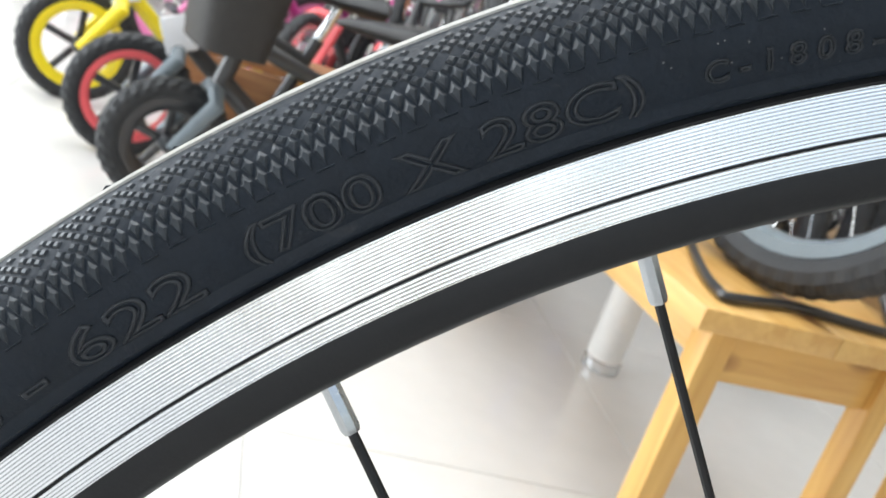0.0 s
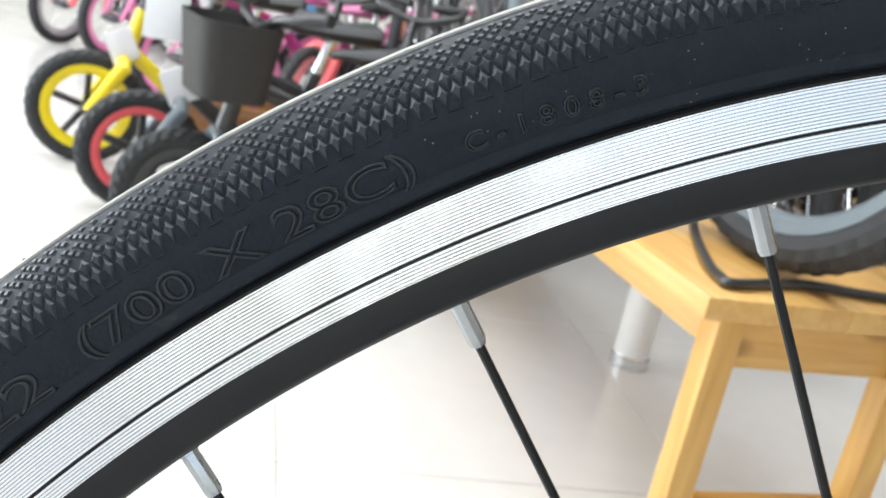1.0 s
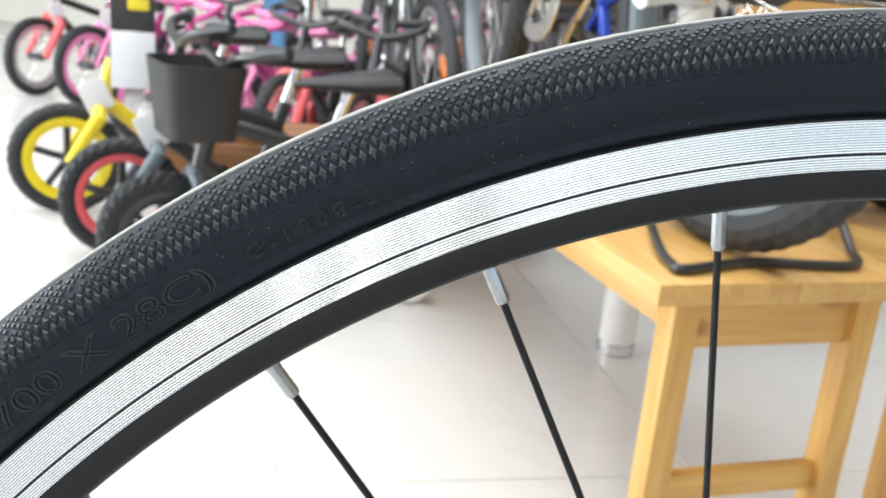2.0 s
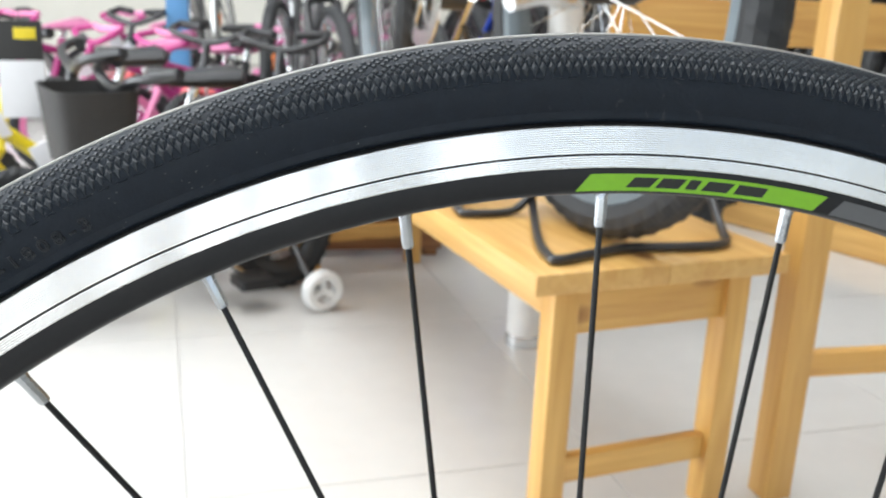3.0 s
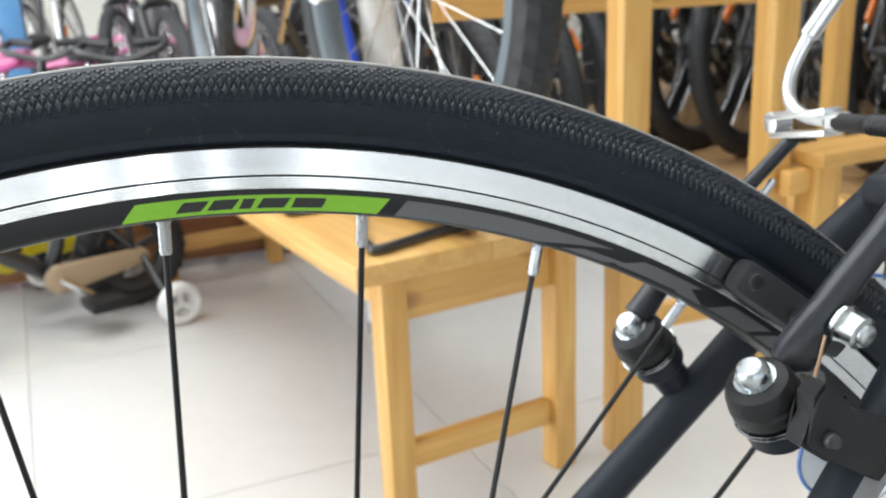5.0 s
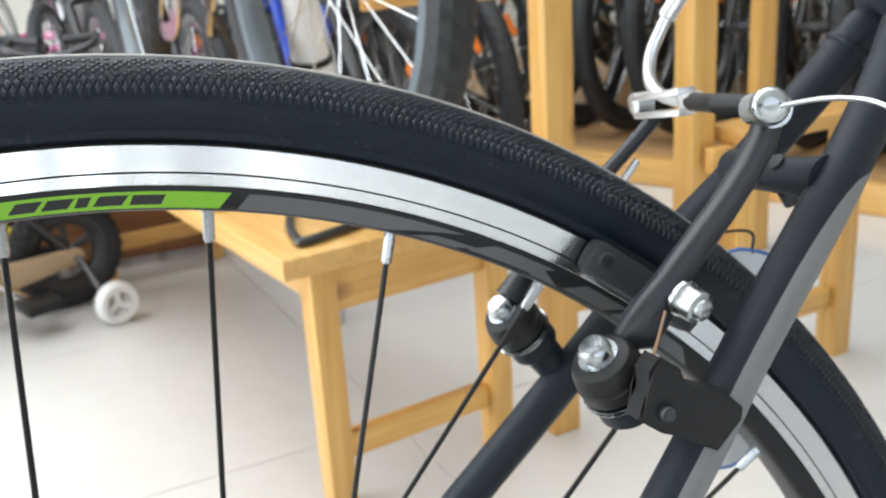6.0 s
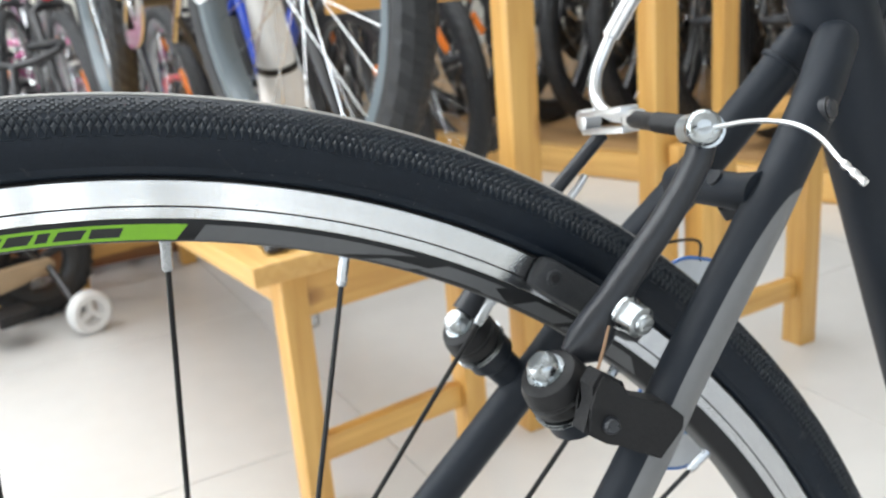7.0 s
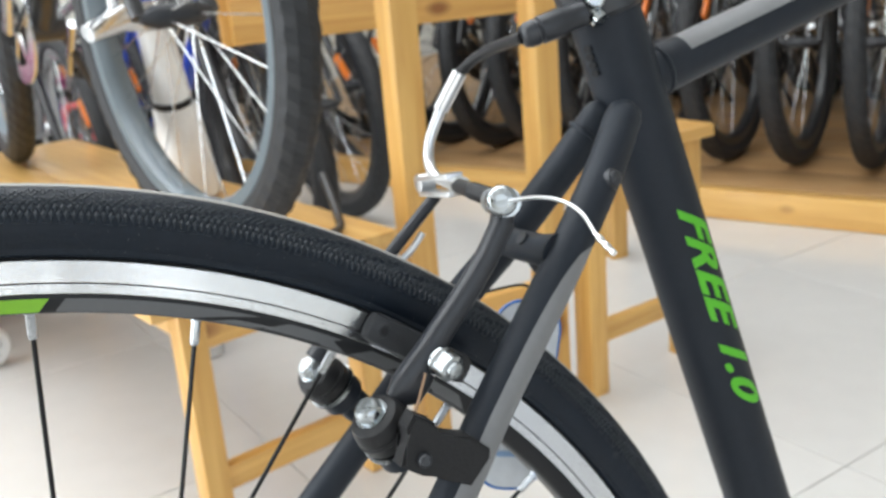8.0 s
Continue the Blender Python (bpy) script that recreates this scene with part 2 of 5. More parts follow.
CARD_BLACK = material("black_tag_print", (0.03, 0.03, 0.03), 0.6)

for m in (RIM_BLACK, FRAME, SPOKE, BLACK_PLASTIC):
    m.node_tree.nodes["Principled BSDF"].inputs["Specular IOR Level"].default_value = 0.28


def paint(name, c, rough=0.32):
    return material(name, c, rough, vary=0.07, scale=25, coat=0.35)


P_YELLOW = paint("yellow_paint", (0.78, 0.62, 0.015))
P_CORAL = paint("coral_red_paint", (0.75, 0.11, 0.12))
P_PINK = paint("pink_paint", (0.72, 0.22, 0.42))
TAG_CLEAR = paint("milky_tag_plastic", (0.66, 0.69, 0.72), 0.25)
TAG_BLUE = paint("blue_tag_edge", (0.05, 0.17, 0.48))
TAG_PRINT = paint("pale_blue_tag_print", (0.25, 0.38, 0.58))
P_MAGENTA = paint("magenta_paint", (0.42, 0.03, 0.19))
P_BLACK = paint("gloss_black_paint", (0.02, 0.02, 0.022))
P_WHITE = paint("white_paint", (0.80, 0.80, 0.79))
P_SILVER = material("silver_paint", (0.66, 0.67, 0.68), 0.2, 0.7, vary=0.05, scale=30)
P_GREYBLUE = paint("grey_blue_paint", (0.13, 0.16, 0.18))
P_BLUE = paint("royal_blue_paint", (0.02, 0.07, 0.52))
P_ORANGE = paint("orange_reflector", (0.80, 0.20, 0.02))
P_REDREFL = paint("red_reflector", (0.70, 0.02, 0.03))
P_BEIGE = paint("beige_paint", (0.42, 0.30, 0.18))
BG_TYRE = material("shop_tyre_rubber", (0.017, 0.018, 0.020), 0.6, vary=0.2, scale=40, bump=0.2, bump_scale=400)
BG_STEEL = material("bright_bike_steel", (0.70, 0.71, 0.72), 0.16, 1.0, vary=0.08, scale=60)
BG_SADDLE = material("saddle_vinyl", (0.022, 0.022, 0.024), 0.45, vary=0.1, scale=50)
BASKET_MAT = material("black_basket_mesh", (0.020, 0.018, 0.017), 0.62, vary=0.2, scale=60, bump=0.4, bump_scale=250)


# ---------------------------------------------------------------- mesh helpers
def finish(bm, name, mat, smooth=True):
    me = bpy.data.meshes.new(name)
    bmesh.ops.recalc_face_normals(bm, faces=bm.faces)
    bm.to_mesh(me)
    bm.free()
    me.materials.append(mat)
    if smooth:
        me.polygons.foreach_set("use_smooth", [True] * len(me.polygons))
        me.set_sharp_from_angle(angle=radians(38))
    return me


def thing(name, label, category, m=None, group=""):
    ob = new(name)
    ob.empty_display_size = 0.05
    if m is not None:
        ob.matrix_world = m
    return tagged(ob, label, category, group)


def part(name, bm, mat, parent, label="", smooth=True, m=None):
    ob = new(name, finish(bm, name, mat, smooth))
    ob.parent = parent
    if m is not None:
        ob.matrix_basis = m
    return tagged(ob, label) if label else ob


def shared(name, me, parent, m):
    ob = new(name, me)
    ob.parent = parent
    ob.matrix_basis = m
    return ob


def box(bm, size, at=(0, 0, 0), bevel=0.0, rot=None):
    """A box of that size around at, with its edges rounded by bevel."""
    m = Matrix.Translation(at) @ (rot if rot is not None else Matrix.Identity(4)) @ Matrix.Diagonal((*size, 1))
    made = bmesh.ops.create_cube(bm, size=1.0, matrix=m)
    if bevel:
        edges = {e for v in made["verts"] for e in v.link_edges}
        bmesh.ops.bevel(bm, geom=list(edges), offset=bevel, segments=2, affect="EDGES", profile=0.6)
    return bm


def frame_of(d):
    d = Vector(d).normalized()
    side = d.cross(Vector((0, 0, 1)))
    if side.length < 1e-3:
        side = d.cross(Vector((0, 1, 0)))
    side.normalize()
    return side, side.cross(d)


def tube(bm, points, radius, sides=12, cap=True, squash=1.0):
    """A round bar along the points; radius may be one number or one for each point."""
    pts = [Vector(p) for p in points]
    rad = radius if isinstance(radius, (list, tuple)) else [radius] * len(pts)
    rings = []
    s = None
    for i, p in enumerate(pts):
        d = pts[min(i + 1, len(pts) - 1)] - pts[max(i - 1, 0)]
        if s is None:
            s, u = frame_of(d)
        else:
            s = (s - d.normalized() * s.dot(d.normalized())).normalized()
            u = s.cross(d.normalized())
        rings.append([bm.verts.new(p + (s * math.cos(a) + u * (math.sin(a) * squash)) * rad[i]) for a in (2 * math.pi * k / sides for k in range(sides))])
    for a, b in zip(rings, rings[1:]):
        for k in range(sides):
            bm.faces.new((a[k], a[(k + 1) % sides], b[(k + 1) % sides], b[k]))
    if cap:
        bm.faces.new(rings[0][::-1])
        bm.faces.new(rings[-1])
    return bm


def curve_points(ctrl, n=24):
    """A smooth line through the control points."""
    c = [Vector(p) for p in ctrl]
    c = [c[0] * 2 - c[1]] + c + [c[-1] * 2 - c[-2]]
    out = []
    for i in range(1, len(c) - 2):
        for k in range(n):
            t = k / n
            a, b, d, e = c[i - 1], c[i], c[i + 1], c[i + 2]
            out.append(0.5 * ((2 * b) + (d - a) * t + (2 * a - 5 * b + 4 * d - e) * t * t + (3 * b - a - 3 * d + e) * t ** 3))
    out.append(c[-2])
    return out


def revolve(bm, profile, steps, axis="Y", closed=True, a0=0.0, a1=2 * math.pi):
    """Turn the profile of (along the axis, radius) round the axis; angle 0 points up (z), and grows towards x."""
    whole = abs(a1 - a0 - 2 * math.pi) < 1e-6
    n = steps if whole else steps + 1
    rings = []
    for i in range(n):
        a = a0 + (a1 - a0) * i / steps
        s, c = math.sin(a), math.cos(a)
        rings.append([bm.verts.new((r * s, y, r * c) if axis == "Y" else (y, r * s, r * c) if axis == "X" else (r * s, r * c, y)) for y, r in profile])
    m = len(profile)
    for i in range(steps if whole else steps):
        a, b = rings[i], rings[(i + 1) % n]
        for k in range(m if closed else m - 1):
            bm.faces.new((a[k], a[(k + 1) % m], b[(k + 1) % m], b[k]))
    return bm


def disc_on(bm, centre, direction, radius, thick, sides=16, r2=None):
    d = Vector(direction).normalized()
    c = Vector(centre)
    return tube(bm, [c, c + d * thick], [radius, radius if r2 is None else r2], sides)


def bolt_head(bm, centre, direction, radius, thick, socket=0.5):
    """A domed round bolt head with a hexagon socket."""
    d = Vector(direction).normalized()
    c = Vector(centre)
    tube(bm, [c, c + d * thick * 0.55, c + d * thick * 0.85, c + d * thick, c + d * thick * 1.001, c + d * thick * 0.55],
         [radius, radius, radius * 0.88, radius * 0.7, radius * socket, radius * socket * 0.98], 18)
    return bm


def text_mesh(body, size, outline=0.0, shear=0.0, spacing=1.0, offset=0.0, cuts=3):
    """Letters as vertices and faces in their own plane: x along the line, y up."""
    cu = bpy.data.curves.new("letters", "FONT")
    cu.body, cu.size, cu.shear, cu.space_character = body, size, shear, spacing
    cu.resolution_u = 4
    cu.offset = offset
    if outline:
        cu.fill_mode, cu.bevel_depth, cu.bevel_resolution = "NONE", outline, 1
    ob = new("letters", cu)
    dg = bpy.context.evaluated_depsgraph_get()
    me = bpy.data.meshes.new_from_object(ob.evaluated_get(dg))
    bpy.data.objects.remove(ob)
    bpy.data.curves.remove(cu)
    if cuts:
        bm = bmesh.new()
        bm.from_mesh(me)
        bmesh.ops.triangulate(bm, faces=bm.faces)
        for _ in range(cuts):
            long = [e for e in bm.edges if e.calc_length() > 0.12]
            bmesh.ops.subdivide_edges(bm, edges=long, cuts=1)
            bmesh.ops.triangulate(bm, faces=[f for f in bm.faces if len(f.verts) > 3])
        bm.to_mesh(me)
        bm.free()
    return me

# ---------------------------------------------------------------- the bicycle, in the coordinates of its rear wheel:
# x ahead along the bike, y along the axle (minus: drive side), z up, origin at the hub; it leans on its stand
LEAN = Matrix(((0.999825, 0.002394, -0.018555, 0.0), (0.0, 0.991777, 0.127979, 0.0), (0.018709, -0.127956, 0.991603, 0.339304), (0, 0, 0, 1)))
bicycle = thing("bicycle", "matt black city bicycle with green lettering leaning on its stand", "bicycle", LEAN)

TY_R, TY_A, TY_B = 0.3283, 0.0140, 0.0137


def on_tyre(theta, phi, lift=0.0):
    """A point on the tyre: theta round the wheel from the top towards the front, phi from the crown towards the drive side."""
    y = -TY_A * math.sin(phi)
    r = TY_R + TY_B * math.cos(phi)
    ny, nr = -math.sin(phi) / TY_A, math.cos(phi) / TY_B
    k = lift / math.hypot(ny, nr)
    y, r = y + ny * k, r + nr * k
    return r * math.sin(theta), y, r * math.cos(theta)


def build_rim():
    half = [(-0.0078, 0.3176), (-0.0100, 0.3176), (-0.0107, 0.3169), (-0.0101, 0.3160), (-0.0100, 0.3040), (-0.0101, 0.3034), (-0.0094, 0.2990), (-0.0080, 0.2976), (-0.0050, 0.2970)]
    prof = half + [(-y, r) for y, r in half[::-1]] + [(0.006, 0.3120), (-0.006, 0.3120)]
    bm = bmesh.new()
    revolve(bm, prof, 320)
    return part("rear_wheel", bm, RIM_BLACK, bicycle, "black rim with silver brake tracks and black spokes")


rear_wheel = build_rim()


def ring_plate(name, r0, r1, y, t, mat, label="", a0=0.0, a1=2 * math.pi, steps=320):
    s = -1 if y < 0 else 1
    bm = bmesh.new()
    e = 0.00012
    n = round((r1 - r0 - 2 * e) / 0.00060)
    face = []
    for k in range(n):
        a, b = r0 + e + (r1 - r0 - 2 * e) * k / n, r0 + e + (r1 - r0 - 2 * e) * (k + 1) / n
        face += [(y, a), (y, a + (b - a) * 0.62), (y - s * 0.000012, a + (b - a) * 0.81)]
    prof = face + [(y, r1 - e), (y - s * e, r1), (y - s * t, r1), (y - s * t, r0), (y - s * e, r0)]
    revolve(bm, prof, steps, a0=a0, a1=a1)
    return part(name, bm, mat, rear_wheel, label, smooth=False)


for side in (-1, 1):
    ring_plate("brake_track", 0.30875, 0.3165, side * 0.0107, 0.0009, ALU, "turned silver brake track")
    ring_plate("brake_track", 0.3049, 0.30833, side * 0.0107, 0.0009, ALU, "turned silver brake track")


def rim_face(theta, r, lift):
    y = -(0.0101 - (0.3034 - r) * 0.16) - lift
    return r * math.sin(theta), y, r * math.cos(theta)


def rim_decal(name, outline, mat, lift, label="", steps=24):
    """A vinyl strip on the slanted rim face; outline: inner and outer angle in degrees at its start and end, and two radii."""
    (s_in, s_out), (e_in, e_out), r_in, r_out = outline
    bm = bmesh.new()
    rows = []
    for k in range(5):
        f = k / 4
        r = r_in + (r_out - r_in) * f
        a, b = s_in + (s_out - s_in) * f, e_in + (e_out - e_in) * f
        rows.append([[bm.verts.new(rim_face(radians(a + (b - a) * i / steps), r, z)) for i in range(steps + 1)] for z in (lift, -0.0002)])
    for p, q in zip(rows, rows[1:]):
        for i in range(steps):
            bm.faces.new((p[0][i], p[0][i + 1], q[0][i + 1], q[0][i]))
    for row in (rows[0], rows[-1]):
        for i in range(steps):
            bm.faces.new((row[0][i], row[0][i + 1], row[1][i + 1], row[1][i]))
    return part(name, bm, mat, rear_wheel, label, smooth=False)


rim_decal("green_sticker", ((-2.1, -1.25), (11.75, 12.4), 0.2982, 0.3031), DECAL_GREEN, 0.00010, "bright green vinyl sticker with black print")
for a, w, f in ((0.7, 1.35, 0.5), (2.35, 1.35, 0.45), (4.05, 0.65, 0.3), (5.0, 1.5, 0.4), (6.9, 1.7, 0.25)):
    rim_decal("sticker_print", ((a, a + f), (a + w, a + w + f), 0.2992, 0.3021), DECAL_BLACK, 0.00016, steps=4)
rim_decal("grey_sticker", ((12.75, 13.4), (21.6, 26.6), 0.2981, 0.3031), DECAL_GREY, 0.00010, "dark grey vinyl sticker", 32)
for (s, e, r0, r1, sk) in ((23.2, 26.2, 0.2982, 0.3002, 1.6), (27.0, 31.4, 0.2988, 0.3030, 1.8), (31.8, 33.8, 0.2982, 0.3018, -1.4), (34.2, 37.6, 0.2984, 0.3030, 1.5), (38.2, 41.5, 0.2984, 0.3030, 1.5), (42.2, 45.5, 0.2984, 0.3030, -1.2)):
    rim_decal("grey_sticker", ((s, s + sk), (e, e + sk), r0, r1), DECAL_GREY, 0.00010, "dark grey vinyl sticker", 10)


def build_tyre():
    prof = []
    for i in range(61):
        phi = radians(-124 + 248 * i / 60)
        prof.append((-TY_A * math.sin(phi), TY_R + TY_B * math.cos(phi)))
    near = [(-0.0085, 0.3176), (-0.0098, 0.3176), (-0.0108, 0.3181), (-0.0116, 0.3186), (-0.0118, 0.3193)]
    prof = [(-y, r) for y, r in near] + prof + near[::-1] + [(-0.0075, 0.3210), (0.0075, 0.3210)]
    bm = bmesh.new()
    revolve(bm, prof, 360)
    return part("tyre", bm, RUBBER, rear_wheel, "black road tyre with fine diamond tread and raised lettering")


build_tyre()


def build_tread():
    """Rows of small raised diamonds on both shoulders of the tyre, in one mesh: long ones at the foot, then smaller ones broken by slanting gaps."""
    cols = 864
    rows = [(73.0, 10.4, 0.455, 0.00038), (62.0, 8.2, 0.455, 0.00038)] + [(54.5 - 4.6 * k, 4.3 - 0.12 * k, 0.475 - 0.010 * k, 0.00038) for k in range(7)]
    verts, faces = [], []
    step = 2 * math.pi / cols
    quad = ((-1, 0), (0, -1), (1, 0), (0, 1))
    for side in (1, -1):
        for ri, (mid, half, wide, high) in enumerate(rows):
            for c in range(cols):
                if ri > 1 and (2 * c - 3 * ri) % 18 < 4:
                    continue
                th = (c + 0.5 * ri) * step
                n = len(verts)
                for scale, lift in ((1.0, -0.00005), (0.50, high)):
                    for u, v in quad:
                        # the long diamonds of the foot are blunt below and drawn out above
                        ph = radians(mid + half * (v * scale - (0.22 if ri < 2 and u else 0.0)) + (1.5 * (1 - scale) if ri < 2 else 0.0))
                        verts.append(on_tyre(th + u * step * wide * scale, ph * side, lift))
                faces += [(n + 4, n + 5, n + 6, n + 7)] + [(n + k, n + (k + 1) % 4, n + 4 + (k + 1) % 4, n + 4 + k) for k in range(4)]
    me = bpy.data.meshes.new("tread")
    me.from_pydata(verts, [], faces)
    me.materials.append(TREAD)
    ob = new("tread", me)
    ob.parent = rear_wheel
    return tagged(ob, "fine diamond knurled rubber tread", kind="stuff")


build_tread()


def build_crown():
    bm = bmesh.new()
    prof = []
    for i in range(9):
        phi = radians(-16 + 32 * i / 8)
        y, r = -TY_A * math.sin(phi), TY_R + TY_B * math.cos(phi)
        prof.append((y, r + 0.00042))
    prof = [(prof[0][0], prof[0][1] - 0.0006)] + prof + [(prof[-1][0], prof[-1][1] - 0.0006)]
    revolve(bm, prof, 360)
    part("crown_band", bm, BAND, rear_wheel, "smooth centre band of the tread with painted sheen")
    rng = random.Random(5)
    nub = bmesh.new()
    tube(nub, [(-0.0035, 0, -0.0002), (-0.0022, 0.0002, 0.0005), (-0.0006, 0, 0.0007), (0.0004, 0.0002, 0.0012), (0.0016, 0, 0.0006), (0.0042, 0, -0.0002)], [0.0002, 0.0004, 0.0004, 0.0005, 0.0004, 0.0002], 6)
    me = finish(nub, "mould_nub", RUBBER)
    for k in range(46):
        th = radians(-66 + 3.0 * k + rng.uniform(-1, 1))
        p = on_tyre(th, radians(-rng.uniform(13, 19)), 0.0003)
        shared("mould_nub", me, rear_wheel, Matrix.Translation(p) @ Matrix.Rotation(th, 4, "Y") @ Matrix.Rotation(rng.uniform(-0.15, 0.15), 4, "Z") @ Matrix.Scale(rng.uniform(0.25, 0.75), 4))


build_crown()


def build_mould_line():
    """The fine row of raised dashes under the tread, on both sidewalls."""
    verts, faces = [], []
    for side in (1, -1):
        for k in range(420):
            a, b = radians(k * 360 / 420), radians((k + 0.6) * 360 / 420)
            n = len(verts)
            for ph, lift in ((83.0, -0.0001), (83.8, 0.00032), (84.6, -0.0001)):
                verts += [on_tyre(a, radians(ph) * side, lift), on_tyre(b, radians(ph) * side, lift)]
            faces += [(n, n + 1, n + 3, n + 2), (n + 2, n + 3, n + 5, n + 4)]
    me = bpy.data.meshes.new("mould_line")
    me.from_pydata(verts, [], faces)
    me.materials.append(TREAD)
    ob = new("mould_line", me)
    ob.parent = rear_wheel
    return tagged(ob, "fine raised mould line on the sidewall", kind="stuff")


build_mould_line()


def tyre_lettering(body, th0, th1, r_mid, cap, width_of_line):
    """Raised outline letters bent round the sidewall from th0 to th1 degrees."""
    me = text_mesh(body, 1.0, outline=width_of_line)
    xs = [v.co.x for v in me.vertices]
    ys = [v.co.y for v in me.vertices]
    x0, x1, y1 = min(xs), max(xs), 0.69
    phi_mid = math.acos((r_mid - TY_R) / TY_B)
    for v in me.vertices:
        th = radians(th0 + (th1 - th0) * (v.co.x - x0) / (x1 - x0))
        phi = phi_mid - (v.co.y / y1 - 0.5) * cap / 0.0139
        v.co = on_tyre(th, phi, v.co.z * 0.009 + 0.00002)
    me.materials.clear()
    me.materials.append(LETTER)
    me.polygons.foreach_set("use_smooth", [True] * len(me.polygons))
    ob = new("tyre_lettering", me)
    ob.parent = rear_wheel
    return tagged(ob, "raised rubber lettering on the tyre sidewall")


tyre_lettering("(700 X 28C)", -44.7, -33.2, 0.3240, 0.0060, 0.034)
tyre_lettering("28 - 622", -55.6, -46.1, 0.3236, 0.0062, 0.034)
tyre_lettering("C - 1 8 0 8 - 3", -31.6, -25.9, 0.3238, 0.0034, 0.050)


def build_spokes():
    lean = (-0.00072, 0.00066, 0.00085, -0.00090)
    bent = {1: 0.00098, 2: 0.00105, 29: 0.00036, 30: 0.00055}
    nip = bmesh.new()
    tube(nip, [(0, 0, 0.0025), (0, 0, -0.0015), (0, 0, -0.0016), (0, 0, -0.0098), (0, 0, -0.0108)], [0.0021, 0.0021, 0.00185, 0.00185, 0.0015], 8)
    nip_mesh = finish(nip, "nipple", NIPPLE)
    for k in range(32):
        th = radians(11.25 * k - (0.2 if k == 3 else 0.0))
        even = k % 2 == 0
        radial = Vector((math.sin(th), 0, math.cos(th)))
        along = Vector((math.cos(th), 0, -math.sin(th)))
        base = radial * 0.2974
        joint = radial * 0.2865 + along * bent.get(k, lean[k % 4]) + Vector((0, -0.0012 if even else 0.0012, 0))
        d = (joint - base).normalized()
        flat = Vector((d.x, 0, d.z)).normalized()
        b = base.dot(flat)
        reach = -b - math.sqrt(max(b * b - base.dot(base) + 0.030 ** 2, 0.0))
        hub = base + flat * reach
        hub.y = -0.021 if even else 0.034
        d = (hub - base).normalized()
        turn = d.to_track_quat("-Z", "Y").to_matrix().to_4x4()
        shared("nipple", nip_mesh, rear_wheel, Matrix.Translation(base) @ turn)
        bm = bmesh.new()
        tube(bm, [base + d * 0.0100, hub], 0.00098, 8)
        part("spoke", bm, SPOKE, rear_wheel)
    bm = bmesh.new()
    revolve(bm, [(-0.066, 0.005), (-0.066, 0.008), (-0.026, 0.010), (-0.0235, 0.034), (-0.0205, 0.034), (-0.018, 0.016), (0.030, 0.016), (0.0325, 0.034), (0.0355, 0.034), (0.038, 0.010), (0.066, 0.008), (0.066, 0.005)], 32)
    part("hub", bm, BLACK_ALLOY, rear_wheel)


build_spokes()


# frame tubes
STAY = [(0.004, -0.070, 0.006), (0.052, -0.0695, 0.050), (0.096, -0.068, 0.100), (0.1404, -0.063, 0.150), (0.1865, -0.0570, 0.2025), (0.2070, -0.0530, 0.2260), (0.2491, -0.0435, 0.2685), (0.2800, -0.0340, 0.2995), (0.3000, -0.0240, 0.3195)]
FAR_STAY = [(0.004, 0.066, 0.006), (0.042, 0.064, 0.055), (0.090, 0.060, 0.100), (0.1450, 0.0545, 0.150), (0.1985, 0.0455, 0.2020), (0.2300, 0.0320, 0.2400), (0.2580, 0.0195, 0.2685), (0.2850, 0.0085, 0.2975), (0.3050, 0.0020, 0.3190)]
STAY_R = 0.0081


def stay_points(side):
    return curve_points(STAY if side < 0 else FAR_STAY, 8)


for side in (-1, 1):
    bm = bmesh.new()
    pts = stay_points(side)
    radii = [0.0070 + (STAY_R - 0.0070) * min(1, i / 14) for i in range(len(pts))]
    end = (pts[-1] - pts[-2]).normalized()
    pts += [pts[-1] + end * k for k in (0.0040, 0.0066, 0.0080)]
    tube(bm, pts, radii + [STAY_R * 0.88, STAY_R * 0.58, STAY_R * 0.16], 24)
    part("seat_stay", bm, FRAME, bicycle)


def seat_tube_at(z):
    return Vector((0.3307 + (0.2906 - z) * 0.2365, 0, z))


SEAT_R = 0.0162


bm = bmesh.new()
tube(bm, [seat_tube_at(z) for z in (-0.07, 0.10, 0.20, 0.30, 0.374)], SEAT_R, 36)
part("seat_tube", bm, FRAME, bicycle, "matt black seat tube with green lettering")
bm = bmesh.new()
tube(bm, [(0.324, 0, 0.3320), (0.36, 0, 0.3400), (0.43, 0, 0.3560), (0.85, 0, 0.4520)], [0.0118, 0.0112, 0.0106, 0.0112], 28)
part("top_tube", bm, FRAME, bicycle, "matt black top tube with a grey panel")
bm = bmesh.new()
tube(bm, [seat_tube_at(-0.055) + Vector((0, -0.036, -0.01)), seat_tube_at(-0.055) + Vector((0, 0.036, -0.01))], 0.021, 28)
part("bottom_bracket", bm, FRAME, bicycle)
for side in (-1, 1):
    bm = bmesh.new()
    tube(bm, [(0.004, side * 0.066, -0.004), (0.30, side * 0.042, -0.052), (0.40, side * 0.026, -0.064)], 0.0095, 16)
    part("chain_stay", bm, FRAME, bicycle)
bm = bmesh.new()
tube(bm, [(0.2502, -0.042, 0.2740), (0.2490, -0.030, 0.2742), (0.2490, -0.008, 0.2743), (0.2530, 0.012, 0.2738)], [0.0082, 0.0066, 0.0066, 0.0072], 20)
part("brake_bridge", bm, FRAME, bicycle)
bm = bmesh.new()
